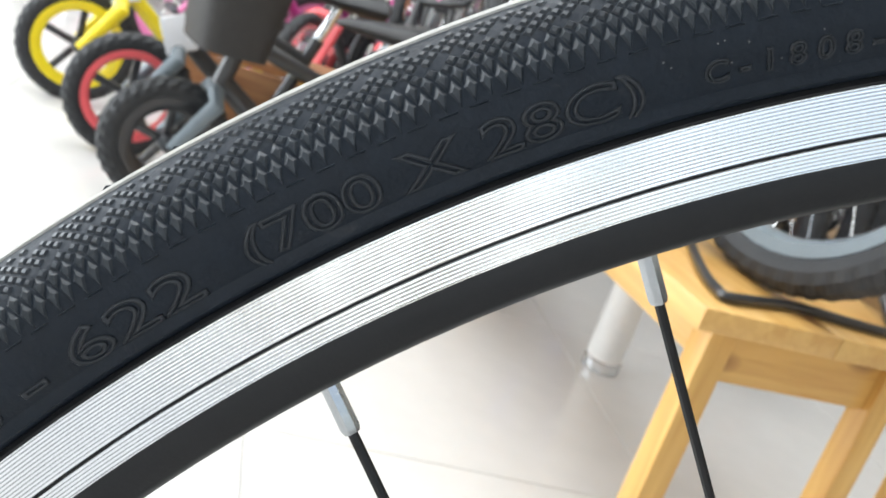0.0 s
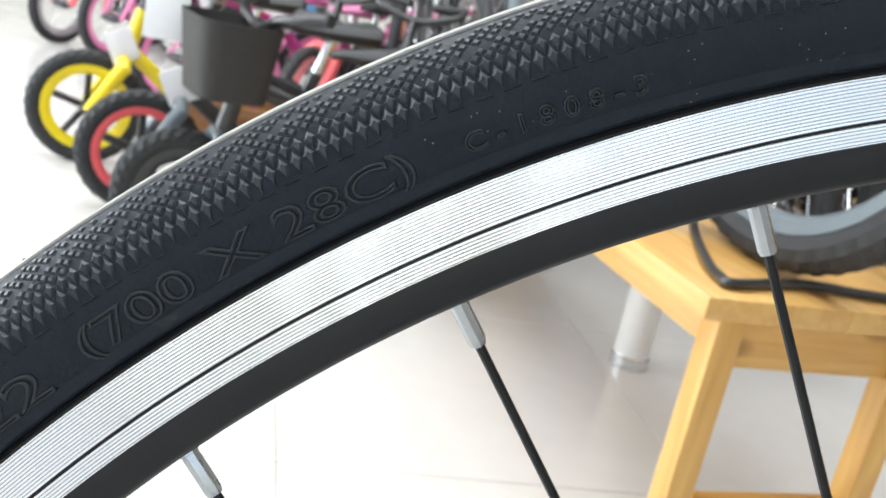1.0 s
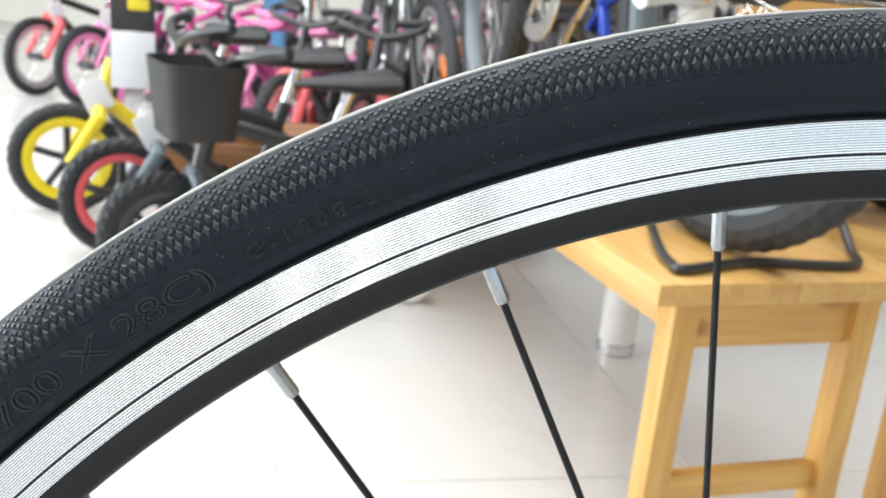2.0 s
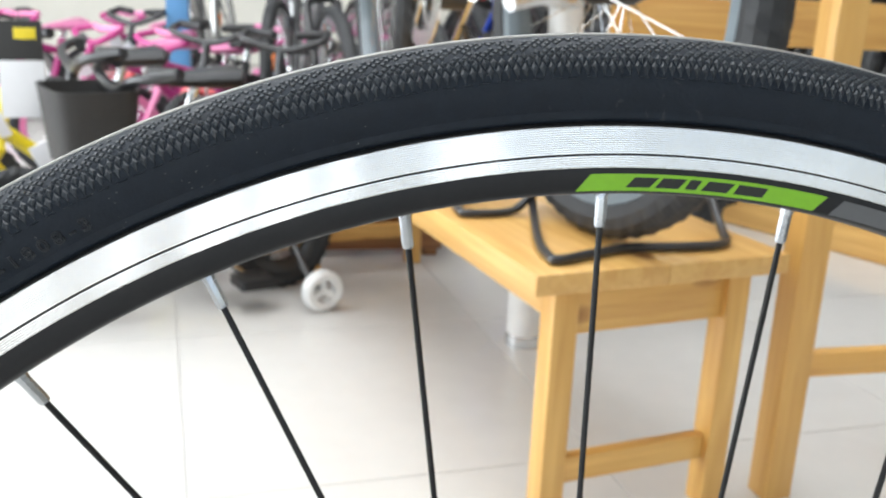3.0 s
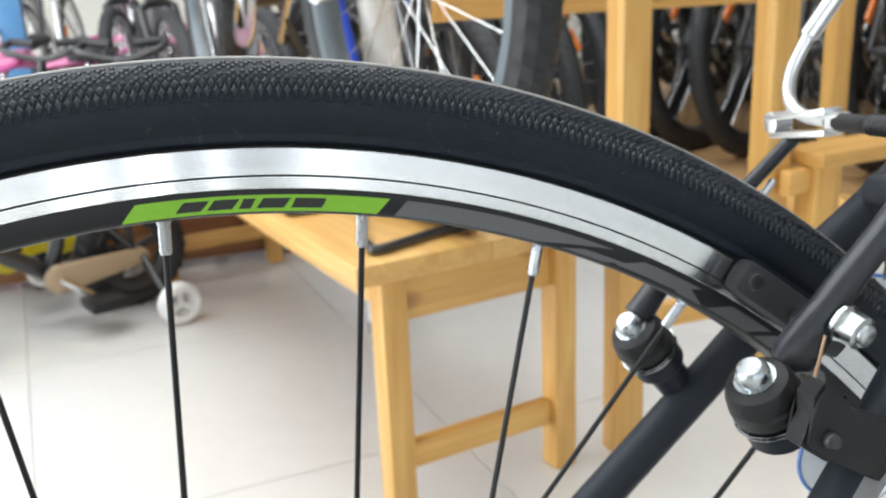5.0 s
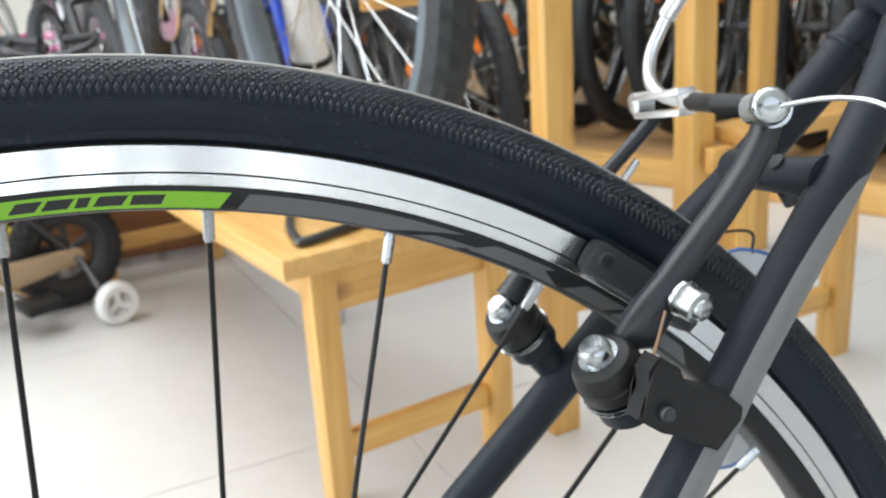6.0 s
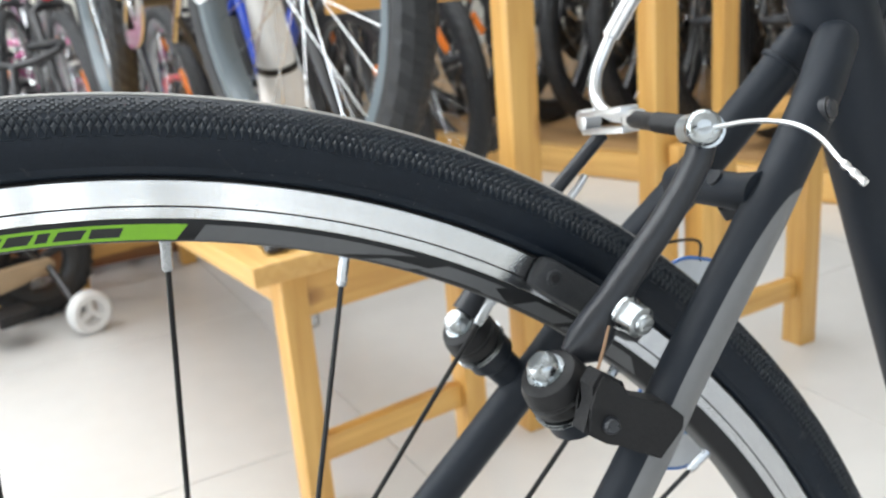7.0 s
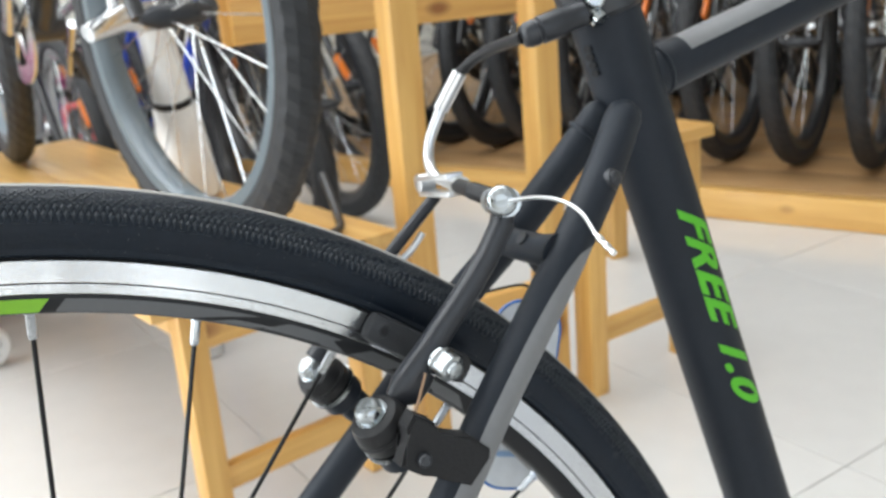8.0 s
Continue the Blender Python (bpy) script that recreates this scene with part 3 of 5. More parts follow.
tube(bm, [(0.2505, -0.020, 0.2680), (0.2530, -0.020, 0.2635)], 0.0028, 12)
tube(bm, [(0.2455, -0.024, 0.2785), (0.2440, -0.024, 0.2800)], 0.0030, 12)
part("bridge_boss", bm, BLACK_ALLOY, bicycle)
# weld beads where the far stay and the top tube meet the seat tube
for name_at, d, rad in (((0.2990, 0.0040, 0.3125), (0.66, -0.22, 0.70), STAY_R - 0.0004), ((0.3385, 0, 0.3353), (0.97, 0, 0.22), 0.0109)):
    bm = bmesh.new()
    d = Vector(d).normalized()
    rng = random.Random(3)
    side_dir, up_dir = frame_of(d)
    ring = [Vector(name_at) + (side_dir * math.cos(t) + up_dir * math.sin(t)) * (rad + 0.0004) for t in (2 * math.pi * k / 40 for k in range(41))]
    tube(bm, ring, [0.0013 + rng.uniform(-0.0002, 0.0002) for _ in ring], 8)
    part("weld_bead", bm, FRAME, bicycle)


def tube_patch(points, radius, centre, half, lift, mat, name, label, taper=0):
    """A thin vinyl panel on a round tube, facing centre, half degrees to each side, pointed over its last taper points."""
    bm = bmesh.new()
    pts = [Vector(p) for p in points]
    rows = []
    for i, p in enumerate(pts):
        d = (pts[min(i + 1, len(pts) - 1)] - pts[max(i - 1, 0)]).normalized()
        c = Vector(centre)
        c = (c - d * c.dot(d)).normalized()
        s = d.cross(c)
        r = (radius[i] if isinstance(radius, list) else radius) + lift
        left = len(pts) - 1 - i
        f = 1.0 if left >= taper else max(0.04, math.sqrt(max(0.0, 1 - (1 - left / taper) ** 2)))
        rows.append([bm.verts.new(p + (c * math.cos(a) + s * math.sin(a)) * r) for a in (radians(half * f * (1 - 2 * k / 10)) for k in range(11))])
    for a, b in zip(rows, rows[1:]):
        for k in range(10):
            bm.faces.new((a[k], a[k + 1], b[k + 1], b[k]))
    return part(name, bm, mat, bicycle, label)


near = stay_points(-1)
tube_patch(near[8:51], [STAY_R if i > 14 else 0.0070 + (STAY_R - 0.0070) * i / 14 for i in range(8, 51)], (0.46, -0.82, -0.33), 62, 0.00025, FRAME_GREY, "stay_panel", "satin grey panel on the seat stay", taper=7)
tube_patch([(0.352 + 0.02 * k, 0, 0.3382 + 0.00457 * k) for k in range(20)], 0.0112, (-0.2, -0.35, 0.95), 46, 0.0004, FRAME_GREY, "top_tube_panel", "satin grey panel on the top tube")


def seat_tube_lettering(body, z0, z1, height):
    me = text_mesh(body, 1.0, shear=0.66, spacing=1.05, offset=0.034)
    x0, x1 = min(v.co.x for v in me.vertices), max(v.co.x for v in me.vertices)
    for v in me.vertices:
        f = (v.co.x - x0) / (x1 - x0)
        c = seat_tube_at(z0 + (z1 - z0) * f)
        a = (v.co.y / 0.69 - 0.5) * height / SEAT_R + radians(8)
        v.co = c + Vector((math.sin(a), -math.cos(a), 0.2365 * math.sin(a))) * (SEAT_R + 0.00022)
    me.materials.clear()
    me.materials.append(FREE_GREEN)
    ob = new("frame_lettering", me)
    ob.parent = bicycle
    return tagged(ob, "bright green lettering")


seat_tube_lettering("FREE 1.0", 0.2745, 0.1668, 0.0134)

# seat clamp with its barrel and the slit in the tube
bm = bmesh.new()
tube(bm, [seat_tube_at(z) for z in (0.364, 0.366, 0.380, 0.382)], [SEAT_R + 0.0006, SEAT_R + 0.0028, SEAT_R + 0.0028, SEAT_R + 0.0010], 32)
clamp = part("seat_clamp", bm, BLACK_ALLOY, bicycle, "black seat clamp with a bolt")
bm = bmesh.new()
a, b = Vector((0.2668, -0.0060, 0.3592)), Vector((0.2950, -0.0115, 0.3655))
tube(bm, [a, a.lerp(b, 0.03), a.lerp(b, 0.10), a.lerp(b, 0.22), a.lerp(b, 0.24), a.lerp(b, 0.27), a.lerp(b, 0.29), a.lerp(b, 0.66), a.lerp(b, 0.70), a.lerp(b, 1.0)],
     [0.0036, 0.0048, 0.0055, 0.0058, 0.0050, 0.0050, 0.0060, 0.0062, 0.0054, 0.0054], 24)
part("clamp_barrel", bm, BLACK_ALLOY, clamp, "black clamp barrel with a milled ring")
bm = bmesh.new()
tube(bm, [(0.2990, -0.0110, 0.3668), (0.3010, -0.0150, 0.3610)], 0.0042, 12)
bolt_head(bm, (0.2985, -0.0160, 0.3700), (-0.45, -0.85, 0.1), 0.0042, 0.004)
part("clamp_bolt", bm, CHROME, clamp)
# raised dark dots carry the shade of the tube's slit
bm = bmesh.new()
for k in range(4):
    p = seat_tube_at(0.3535 - 0.0036 * k) + Vector((-SEAT_R * 0.96, -0.0040, -0.0036))
    tube(bm, [p, p + Vector((-0.0012, -0.0009, 0))], 0.0016, 10)
part("tube_slit_shade", bm, GROOVE, bicycle)
bm = bmesh.new()
tube(bm, [(0.2770, -0.0365, 0.2975), (0.2800, -0.0425, 0.2985)], [0.0052, 0.0044], 18)
bolt_head(bm, (0.2799, -0.0423, 0.2985), (0.34, -0.93, 0.12), 0.0034, 0.0018)
part("rack_boss", bm, BLACK_ALLOY, bicycle)


def blade(bm, outline, y0, y1, bevel=0.0012):
    """A plate with that outline in the plane of the wheel, from y0 to y1."""
    a = [bm.verts.new((x, y0, z)) for x, z in outline]
    b = [bm.verts.new((x, y1, z)) for x, z in outline]
    n = len(outline)
    fs = [bm.faces.new(a), bm.faces.new(b[::-1])] + [bm.faces.new((a[k], a[(k + 1) % n], b[(k + 1) % n], b[k])) for k in range(n)]
    edges = {e for f in fs[:2] for e in f.edges}
    bmesh.ops.bevel(bm, geom=list(edges), offset=bevel, segments=2, affect="EDGES")
    return bm


def oval_bar(bm, pairs, ys, thick):
    """A forged bar between two edges in the plane of the wheel, with a full, rounded section."""
    n = 20
    rings = []
    for k, ((lx, lz), (rx, rz)) in enumerate(pairs):
        c, h = Vector(((lx + rx) / 2, ys[k], (lz + rz) / 2)), Vector(((lx - rx) / 2, 0, (lz - rz) / 2))
        t = thick * (0.6 if k in (0, len(pairs) - 1) else 1.0)
        ring = []
        for i in range(n):
            a = 2 * math.pi * i / n
            u, v = math.cos(a), math.sin(a)
            ring.append(bm.verts.new(c + h * math.copysign(abs(u) ** 0.8, u) + Vector((0, t * math.copysign(abs(v) ** 0.8, v), 0))))
        rings.append(ring)
    for p, q in zip(rings, rings[1:]):
        for i in range(n):
            bm.faces.new((p[i], p[(i + 1) % n], q[(i + 1) % n], q[i]))
    bm.faces.new(rings[0][::-1])
    bm.faces.new(rings[-1])
    bmesh.ops.recalc_face_normals(bm, faces=bm.faces[:])


def build_brake(side):
    foot = Vector((0.1800, -0.0385, 0.2030)) if side < 0 else Vector((0.1870, 0.0515, 0.1990))
    head = Vector((0.1603, -0.0478, 0.2355)) if side < 0 else Vector((0.1642, 0.0422, 0.2288))
    axis = (head - foot).normalized()
    bm = bmesh.new()
    if side < 0:
        oval_bar(bm, [((0.1690, 0.2395), (0.1735, 0.2330)), ((0.1722, 0.2446), (0.1805, 0.2322)), ((0.1772, 0.2488), (0.1862, 0.2374)), ((0.1852, 0.2548), (0.1912, 0.2440)), ((0.1912, 0.2602), (0.1966, 0.2516)), ((0.1970, 0.2652), (0.2018, 0.2568)), ((0.2072, 0.2748), (0.2118, 0.2664)),
                      ((0.2158, 0.2840), (0.2216, 0.2772)), ((0.2222, 0.2925), (0.2296, 0.2876)), ((0.2248, 0.2985), (0.2330, 0.2955)), ((0.2272, 0.3012), (0.2330, 0.2996))], [-0.0440, -0.0440, -0.0436, -0.0430, -0.0426, -0.0424, -0.0424, -0.0424, -0.0422, -0.0420, -0.0420], 0.0046)
    else:
        tube(bm, curve_points([(0.1680, 0.0440, 0.2320), (0.1800, 0.0440, 0.2450), (0.1930, 0.0430, 0.2570), (0.2120, 0.0415, 0.2735), (0.2372, 0.0410, 0.2940)], 6), [0.0058 - 0.0028 * min(1, k / 14) for k in range(25)], 14)
    arm = part("brake_arm", bm, BLACK_ALLOY, bicycle, "black alloy brake arm")
    bm = bmesh.new()
    wide = 1.10
    tube(bm, [head - axis * k for k in (0.0138, 0.0132, 0.0090, 0.0082, 0.0076, 0.0046, 0.0020, 0.0008)], [wide * k for k in (0.0088, 0.0100, 0.0103, 0.0096, 0.0100, 0.0096, 0.0084, 0.0060)], 28)
    part("pivot_sleeve", bm, BLACK_PLASTIC, arm, "black plastic pivot sleeve")
    bm = bmesh.new()
    tube(bm, [head - axis * 0.0146, head - axis * 0.0141], 0.0106 * wide, 24)
    tube(bm, [head - axis * 0.0160, head - axis * 0.0154], 0.0107 * wide, 24)
    part("spring_washer", bm, CHROME, arm)
    bm = bmesh.new()
    tube(bm, [head - axis * 0.0015, head - axis * 0.0003], 0.0064, 24)
    bolt_head(bm, head - axis * 0.0006, axis, 0.0052, 0.0052, 0.5)
    part("pivot_bolt", bm, CHROME, arm, "bright plated pivot bolt")
    # boss on the stay that carries the arm
    bm = bmesh.new()
    tube(bm, [head - axis * 0.0262, head - axis * 0.0256, head - axis * 0.0240, head - axis * 0.0162], [0.0070, 0.0092, 0.0104, 0.0102], 24)
    if side > 0:
        tube(bm, [foot - axis * 0.004, head - axis * 0.0245], [0.0072, 0.0078], 20)
    part("brake_boss", bm, FRAME, bicycle)
    # brake shoe on the rim, its stud and nut
    th = radians(38.6)
    tangent = Vector((math.cos(th), 0, -math.sin(th)))
    radial = Vector((math.sin(th), 0, math.cos(th)))
    turn = Matrix((tangent, Vector((0, 1, 0)), radial)).transposed().to_4x4()
    bm = bmesh.new()
    box(bm, (0.050, 0.0095, 0.0125), radial * 0.3118 + Vector((0, side * 0.0155, 0)), 0.0042, turn)
    dimple = radial * 0.3122 - tangent * 0.0190 + Vector((0, side * 0.0201, 0))
    disc_on(bm, dimple, (0, side, 0), 0.0030, 0.0010, 18, 0.0026)
    shoe = part("brake_shoe", bm, PAD_RUBBER, arm, "black rubber brake shoe")
    # dark disc carries the shade inside the shoe's hole
    bm = bmesh.new()
    disc_on(bm, dimple + Vector((0, side * 0.0008, 0)), (0, side, 0), 0.0016, 0.0006, 14)
    part("shoe_hole_shade", bm, GROOVE, shoe)
    c = radial * 0.3105
    bm = bmesh.new()
    tube(bm, [c + Vector((0, side * 0.020, 0)), c + Vector((0, side * 0.046, 0))], 0.0028, 14)
    e0, e1 = (Vector((0.1898, -0.0475, 0.2478)), Vector((0.1922, -0.0560, 0.2446))) if side < 0 else (Vector((0.1948, 0.0480, 0.2400)), Vector((0.1928, 0.0600, 0.2392)))
    tube(bm, [e0, e0.lerp(e1, 0.08), e0.lerp(e1, 0.22), e0.lerp(e1, 0.28), e0.lerp(e1, 0.50), e0.lerp(e1, 0.86), e0.lerp(e1, 0.92)], [0.0050, 0.0060, 0.0060, 0.0055, 0.0053, 0.0052, 0.0042], 24)
    bolt_head(bm, e0.lerp(e1, 0.90), (e1 - e0), 0.0036, 0.0024, 0.5)
    part("shoe_nut", bm, CHROME, arm, "bright plated shoe nut")
    bm = bmesh.new()
    tube(bm, curve_points([(0.1655, side * 0.0565, 0.2225), (0.1705, side * 0.0575, 0.2285), (0.1765, side * 0.0545, 0.2365), (0.1830, side * 0.0500, 0.2448)], 8), 0.00055, 8)
    part("return_spring", bm, COPPER, arm)
    return arm


near_arm = build_brake(-1)
far_arm = build_brake(1)

# spring bracket beside the drive side boss
bm = bmesh.new()
blade(bm, [(0.1663, 0.2340), (0.1698, 0.2380), (0.1764, 0.2331), (0.1764, 0.2280), (0.1834, 0.2256), (0.1898, 0.2234), (0.1962, 0.2166), (0.1955, 0.2130), (0.1868, 0.2052), (0.1799, 0.2105), (0.1690, 0.2150), (0.1618, 0.2206), (0.1660, 0.2280)], -0.0685, -0.0585, 0.0011)
bracket = part("spring_bracket", bm, BLACK_PLASTIC, bicycle, "black plastic spring bracket with a screw")
bm = bmesh.new()
bolt_head(bm, (0.1702, -0.0680, 0.2212), (-0.1, -0.98, 0.15), 0.0027, 0.0034)
part("bracket_screw", bm, BLACK_ALLOY, bracket)

# cable, bellows, link, noodle and housing
bm = bmesh.new()
bolt_head(bm, (0.2252, -0.0475, 0.3008), (-0.45, -0.87, 0.2), 0.0060, 0.0052, 0.4)
tube(bm, [(0.2262, -0.0380, 0.3000), (0.2254, -0.0480, 0.3005)], 0.0050, 16)
tube(bm, [(0.2278, -0.0460, 0.2998), (0.2274, -0.0470, 0.2999)], 0.0058, 20)
part("cable_anchor", bm, CHROME, near_arm, "bright plated cable anchor bolt")
bm = bmesh.new()
n = 34
tube(bm, [Vector((0.2360, 0.012, 0.3008)).lerp(Vector((0.2268, -0.040, 0.3008)), k / n) for k in range(n + 1)], [0.0034 if k < 14 else (0.0038 if k % 2 else 0.0031) for k in range(n + 1)], 16)
part("cable_bellows", bm, BLACK_PLASTIC, bicycle, "black rubber cable bellows")
bm = bmesh.new()
blade(bm, [(0.2330, 0.2990), (0.2330, 0.3032), (0.2352, 0.3045), (0.2385, 0.3045), (0.2405, 0.3030), (0.2405, 0.2990), (0.2385, 0.2972), (0.2350, 0.2972)], 0.0090, 0.0170, 0.0008)
box(bm, (0.0085, 0.038, 0.0026), (0.2368, 0.0350, 0.3033), 0.0009, Matrix.Rotation(radians(-5), 4, "X"))
box(bm, (0.0085, 0.034, 0.0026), (0.2368, 0.0335, 0.2960), 0.0009, Matrix.Rotation(radians(-3), 4, "X"))
tube(bm, [(0.2326, 0.0500, 0.3000), (0.2330, 0.0500, 0.3000), (0.2405, 0.0500, 0.3000), (0.2409, 0.0500, 0.3000)], [0.0022, 0.0044, 0.0044, 0.0022], 16)
part("cable_link", bm, WHITE_TIP, bicycle, "bare aluminium cable link")
bm = bmesh.new()
tube(bm, curve_points([(0.2362, 0.018, 0.3010), (0.2364, 0.0330, 0.3030), (0.2372, 0.0425, 0.3085), (0.2405, 0.0460, 0.3190), (0.2480, 0.0450, 0.3325)], 10), 0.0026, 14)
tube(bm, [(0.2478, 0.0451, 0.3320), (0.2480, 0.0450, 0.3325), (0.2580, 0.0400, 0.3478), (0.2582, 0.0398, 0.3482)], [0.0028, 0.0036, 0.0036, 0.0029], 16)
part("cable_noodle", bm, WHITE_TIP, bicycle, "bent bare aluminium cable noodle")
bm = bmesh.new()
tube(bm, curve_points([(0.2580, 0.0400, 0.3478), (0.2620, 0.0335, 0.3525), (0.2655, 0.0220, 0.3562), (0.2672, 0.0080, 0.3580), (0.2672, -0.0060, 0.3592)], 10), 0.0026, 12)
part("cable_housing", bm, BLACK_PLASTIC, bicycle)
bm = bmesh.new()
tail = curve_points([(0.2250, -0.0500, 0.3008), (0.2285, -0.0680, 0.3030), (0.2302, -0.0830, 0.3024), (0.2304, -0.0940, 0.2990), (0.2288, -0.1037, 0.2931), (0.2302, -0.1100, 0.2878)], 10)
tube(bm, tail, 0.0008, 8)
part("cable_tail", bm, CABLE, bicycle, "bare steel cable end")
bm = bmesh.new()
a, b = Vector((0.2288, -0.1037, 0.2931)), Vector((0.2304, -0.1106, 0.2872))
tube(bm, [a.lerp(b, k / 8) for k in range(9)], [0.0009, 0.0013, 0.0013, 0.0009, 0.0013, 0.0013, 0.0010, 0.0013, 0.0011], 10)
part("cable_crimp", bm, WHITE_TIP, bicycle)
bm = bmesh.new()
tube(bm, curve_points([(0.2140, 0.0420, 0.2670), (0.2215, 0.0410, 0.2722), (0.2274, 0.0405, 0.2785)], 6), 0.0016, 10)
part("spring_tip", bm, WHITE_TIP, far_arm)
# plastic hang tag tied to the far stay
TAG = LEAN @ Matrix.Translation((0.2655, 0.0420, 0.1860)) @ Matrix.Rotation(radians(17), 4, "Y") @ Matrix.Rotation(radians(-8), 4, "Z")
hang_tag = thing("hang_tag", "milky plastic hang tag with a blue edge and pale print", "tag", TAG)


def tag_outline(w, h, r, n=7):
    pts = []
    for cx, cz, a0 in ((w - r, h - r, 0), (r - w, h - r, 90), (r - w, r - h, 180), (w - r, r - h, 270)):
        pts += [(cx + r * math.cos(radians(a0 + 90 * k / n)), cz + r * math.sin(radians(a0 + 90 * k / n))) for k in range(n + 1)]
    return pts


bm = bmesh.new()
blade(bm, tag_outline(0.0180, 0.0480, 0.0150), -0.0006, 0.0006, 0.0002)
card = part("card", bm, TAG_CLEAR, hang_tag)
bm = bmesh.new()
edge = [Vector((x, 0, z)) for x, z in tag_outline(0.0180, 0.0480, 0.0150)]
tube(bm, edge + [edge[0]], 0.0009, 8)
part("tag_edge", bm, TAG_BLUE, hang_tag, "blue moulded edge")
for z, w in ((0.010, 0.020), (0.002, 0.024), (-0.006, 0.022), (-0.014, 0.024), (-0.022, 0.018), (-0.030, 0.022)):
    bm = bmesh.new()
    box(bm, (w, 0.0003, 0.0030), (0, -0.00078, z))
    part("print_bar", bm, TAG_PRINT, card)
bm = bmesh.new()
top = TAG.inverted() @ (LEAN @ Vector((0.2300, 0.0300, 0.2460)))
tube(bm, curve_points([(0, 0, 0.0465), (-0.006, -0.002, 0.056), top], 8), 0.0007, 6)
part("tie", bm, BLACK_PLASTIC, hang_tag)

# ---------------------------------------------------------------- the shop: floor, walls, ceiling
X0, X1, Y0, Y1, ZC = -4.5, 5.0, -4.0, 7.0, 3.0
bm = bmesh.new()
box(bm, (X1 - X0 + 0.4, Y1 - Y0 + 0.4, 0.10), ((X0 + X1) / 2, (Y0 + Y1) / 2, -0.054))
floor = tagged(new("floor", finish(bm, "floor", GROUT, smooth=False)), "glossy cream ceramic tile floor with thin joints", "floor", kind="structure")

def wall(name, label, lo, hi, hole=None, axis="x"):
    """A wall along one axis with a hole (from, to, bottom, top) through it."""
    bm = bmesh.new()
    (ax, ay), (bx, by) = lo, hi
    pieces = [((ax, ay, 0), (bx, by, ZC))]
    if hole:
        p, q, z0, z1 = hole
        if axis == "x":
            pieces = [((ax, ay, 0), (p, by, ZC)), ((q, ay, 0), (bx, by, ZC)), ((p, ay, 0), (q, by, z0)), ((p, ay, z1), (q, by, ZC))]
        else:
            pieces = [((ax, ay, 0), (bx, p, ZC)), ((ax, q, 0), (bx, by, ZC)), ((ax, p, 0), (bx, q, z0)), ((ax, p, z1), (bx, q, ZC))]
    for a, b in pieces:
        box(bm, [b[k] - a[k] for k in range(3)], [(a[k] + b[k]) / 2 for k in range(3)])
    return tagged(new(name, finish(bm, name, WALL, smooth=False)), label, "wall", kind="structure")


wall("wall_north", "plain cream painted shop wall", (X0 - 0.2, Y1), (X1 + 0.2, Y1 + 0.2))
wall("wall_east", "plain cream painted shop wall", (X1, Y0), (X1 + 0.2, Y1))
wall("wall_south", "cream shop front wall with a wide opening", (X0 - 0.2, Y0 - 0.2), (X1 + 0.2, Y0), (-2.8, 3.4, 0.02, 2.65), "x")
wall("wall_west", "cream wall with a wide shop window opening", (X0 - 0.2, Y0), (X0, Y1), (-0.7, 3.9, 0.15, 2.55), "y")
bm = bmesh.new()
box(bm, (X1 - X0 + 0.4, Y1 - Y0 + 0.4, 0.12), ((X0 + X1) / 2, (Y0 + Y1) / 2, ZC + 0.062))
tagged(new("ceiling", finish(bm, "ceiling", CEIL, smooth=False)), "plain white ceiling", "ceiling", kind="structure")


# ---------------------------------------------------------------- wooden furniture
def plank(bm_size, at, mat, parent, name, bevel=0.003, rot=None, label=""):
    bm = bmesh.new()
    box(bm, bm_size, (0, 0, 0), bevel)
    m = Matrix.Translation(at) @ (rot if rot is not None else Matrix.Identity(4))
    return part(name, bm, mat, parent, label, m=m)


def build_bench(m, width, length, height):
    b = thing("wooden_bench", "low varnished pine bench with square legs on the tiles", "bench", m)
    t, leg, inset = 0.026, 0.035, 0.030
    n = 2
    w = width / n
    for k in range(n):
        plank((w - 0.0004, length, t), (w * (k + 0.5), length / 2, height - t / 2), PINE_TOP, b, "seat_board", 0.0022)
    for x in (inset + 0.014 + leg / 2, width - inset - leg / 2):
        for y in (inset + leg / 2, length - inset - leg / 2):
            plank((leg, leg, height - t), (x, y, (height - t) / 2), PINE_Z, b, "leg", 0.003)
    inner = width - 2 * inset - 2 * leg - 0.014
    for y in (inset + leg / 2 + 0.004, length - inset - leg / 2 - 0.004):
        plank((inner, 0.020, 0.068), (width / 2 + 0.007, y, height - t - 0.035), PINE_X, b, "apron", 0.002)
        plank((inner, 0.018, 0.036), (width / 2 + 0.007, y, 0.087), PINE_X, b, "stretcher", 0.002)
    for x in (inset + 0.014 + leg / 2, width - inset - leg / 2 + 0.004):
        bm = bmesh.new()
        box(bm, (0.020, length - 2 * inset - 2 * leg, 0.050), (0, 0, 0), 0.002)
        part("apron", bm, PINE_TOP, b, m=Matrix.Translation((x, length / 2, height - t - 0.026)))
    return b


BENCH = Matrix.Translation((0.166, 0.768, 0)) @ Matrix.Rotation(radians(14.5), 4, "Z")
build_bench(BENCH, 0.366, 1.27, 0.371)


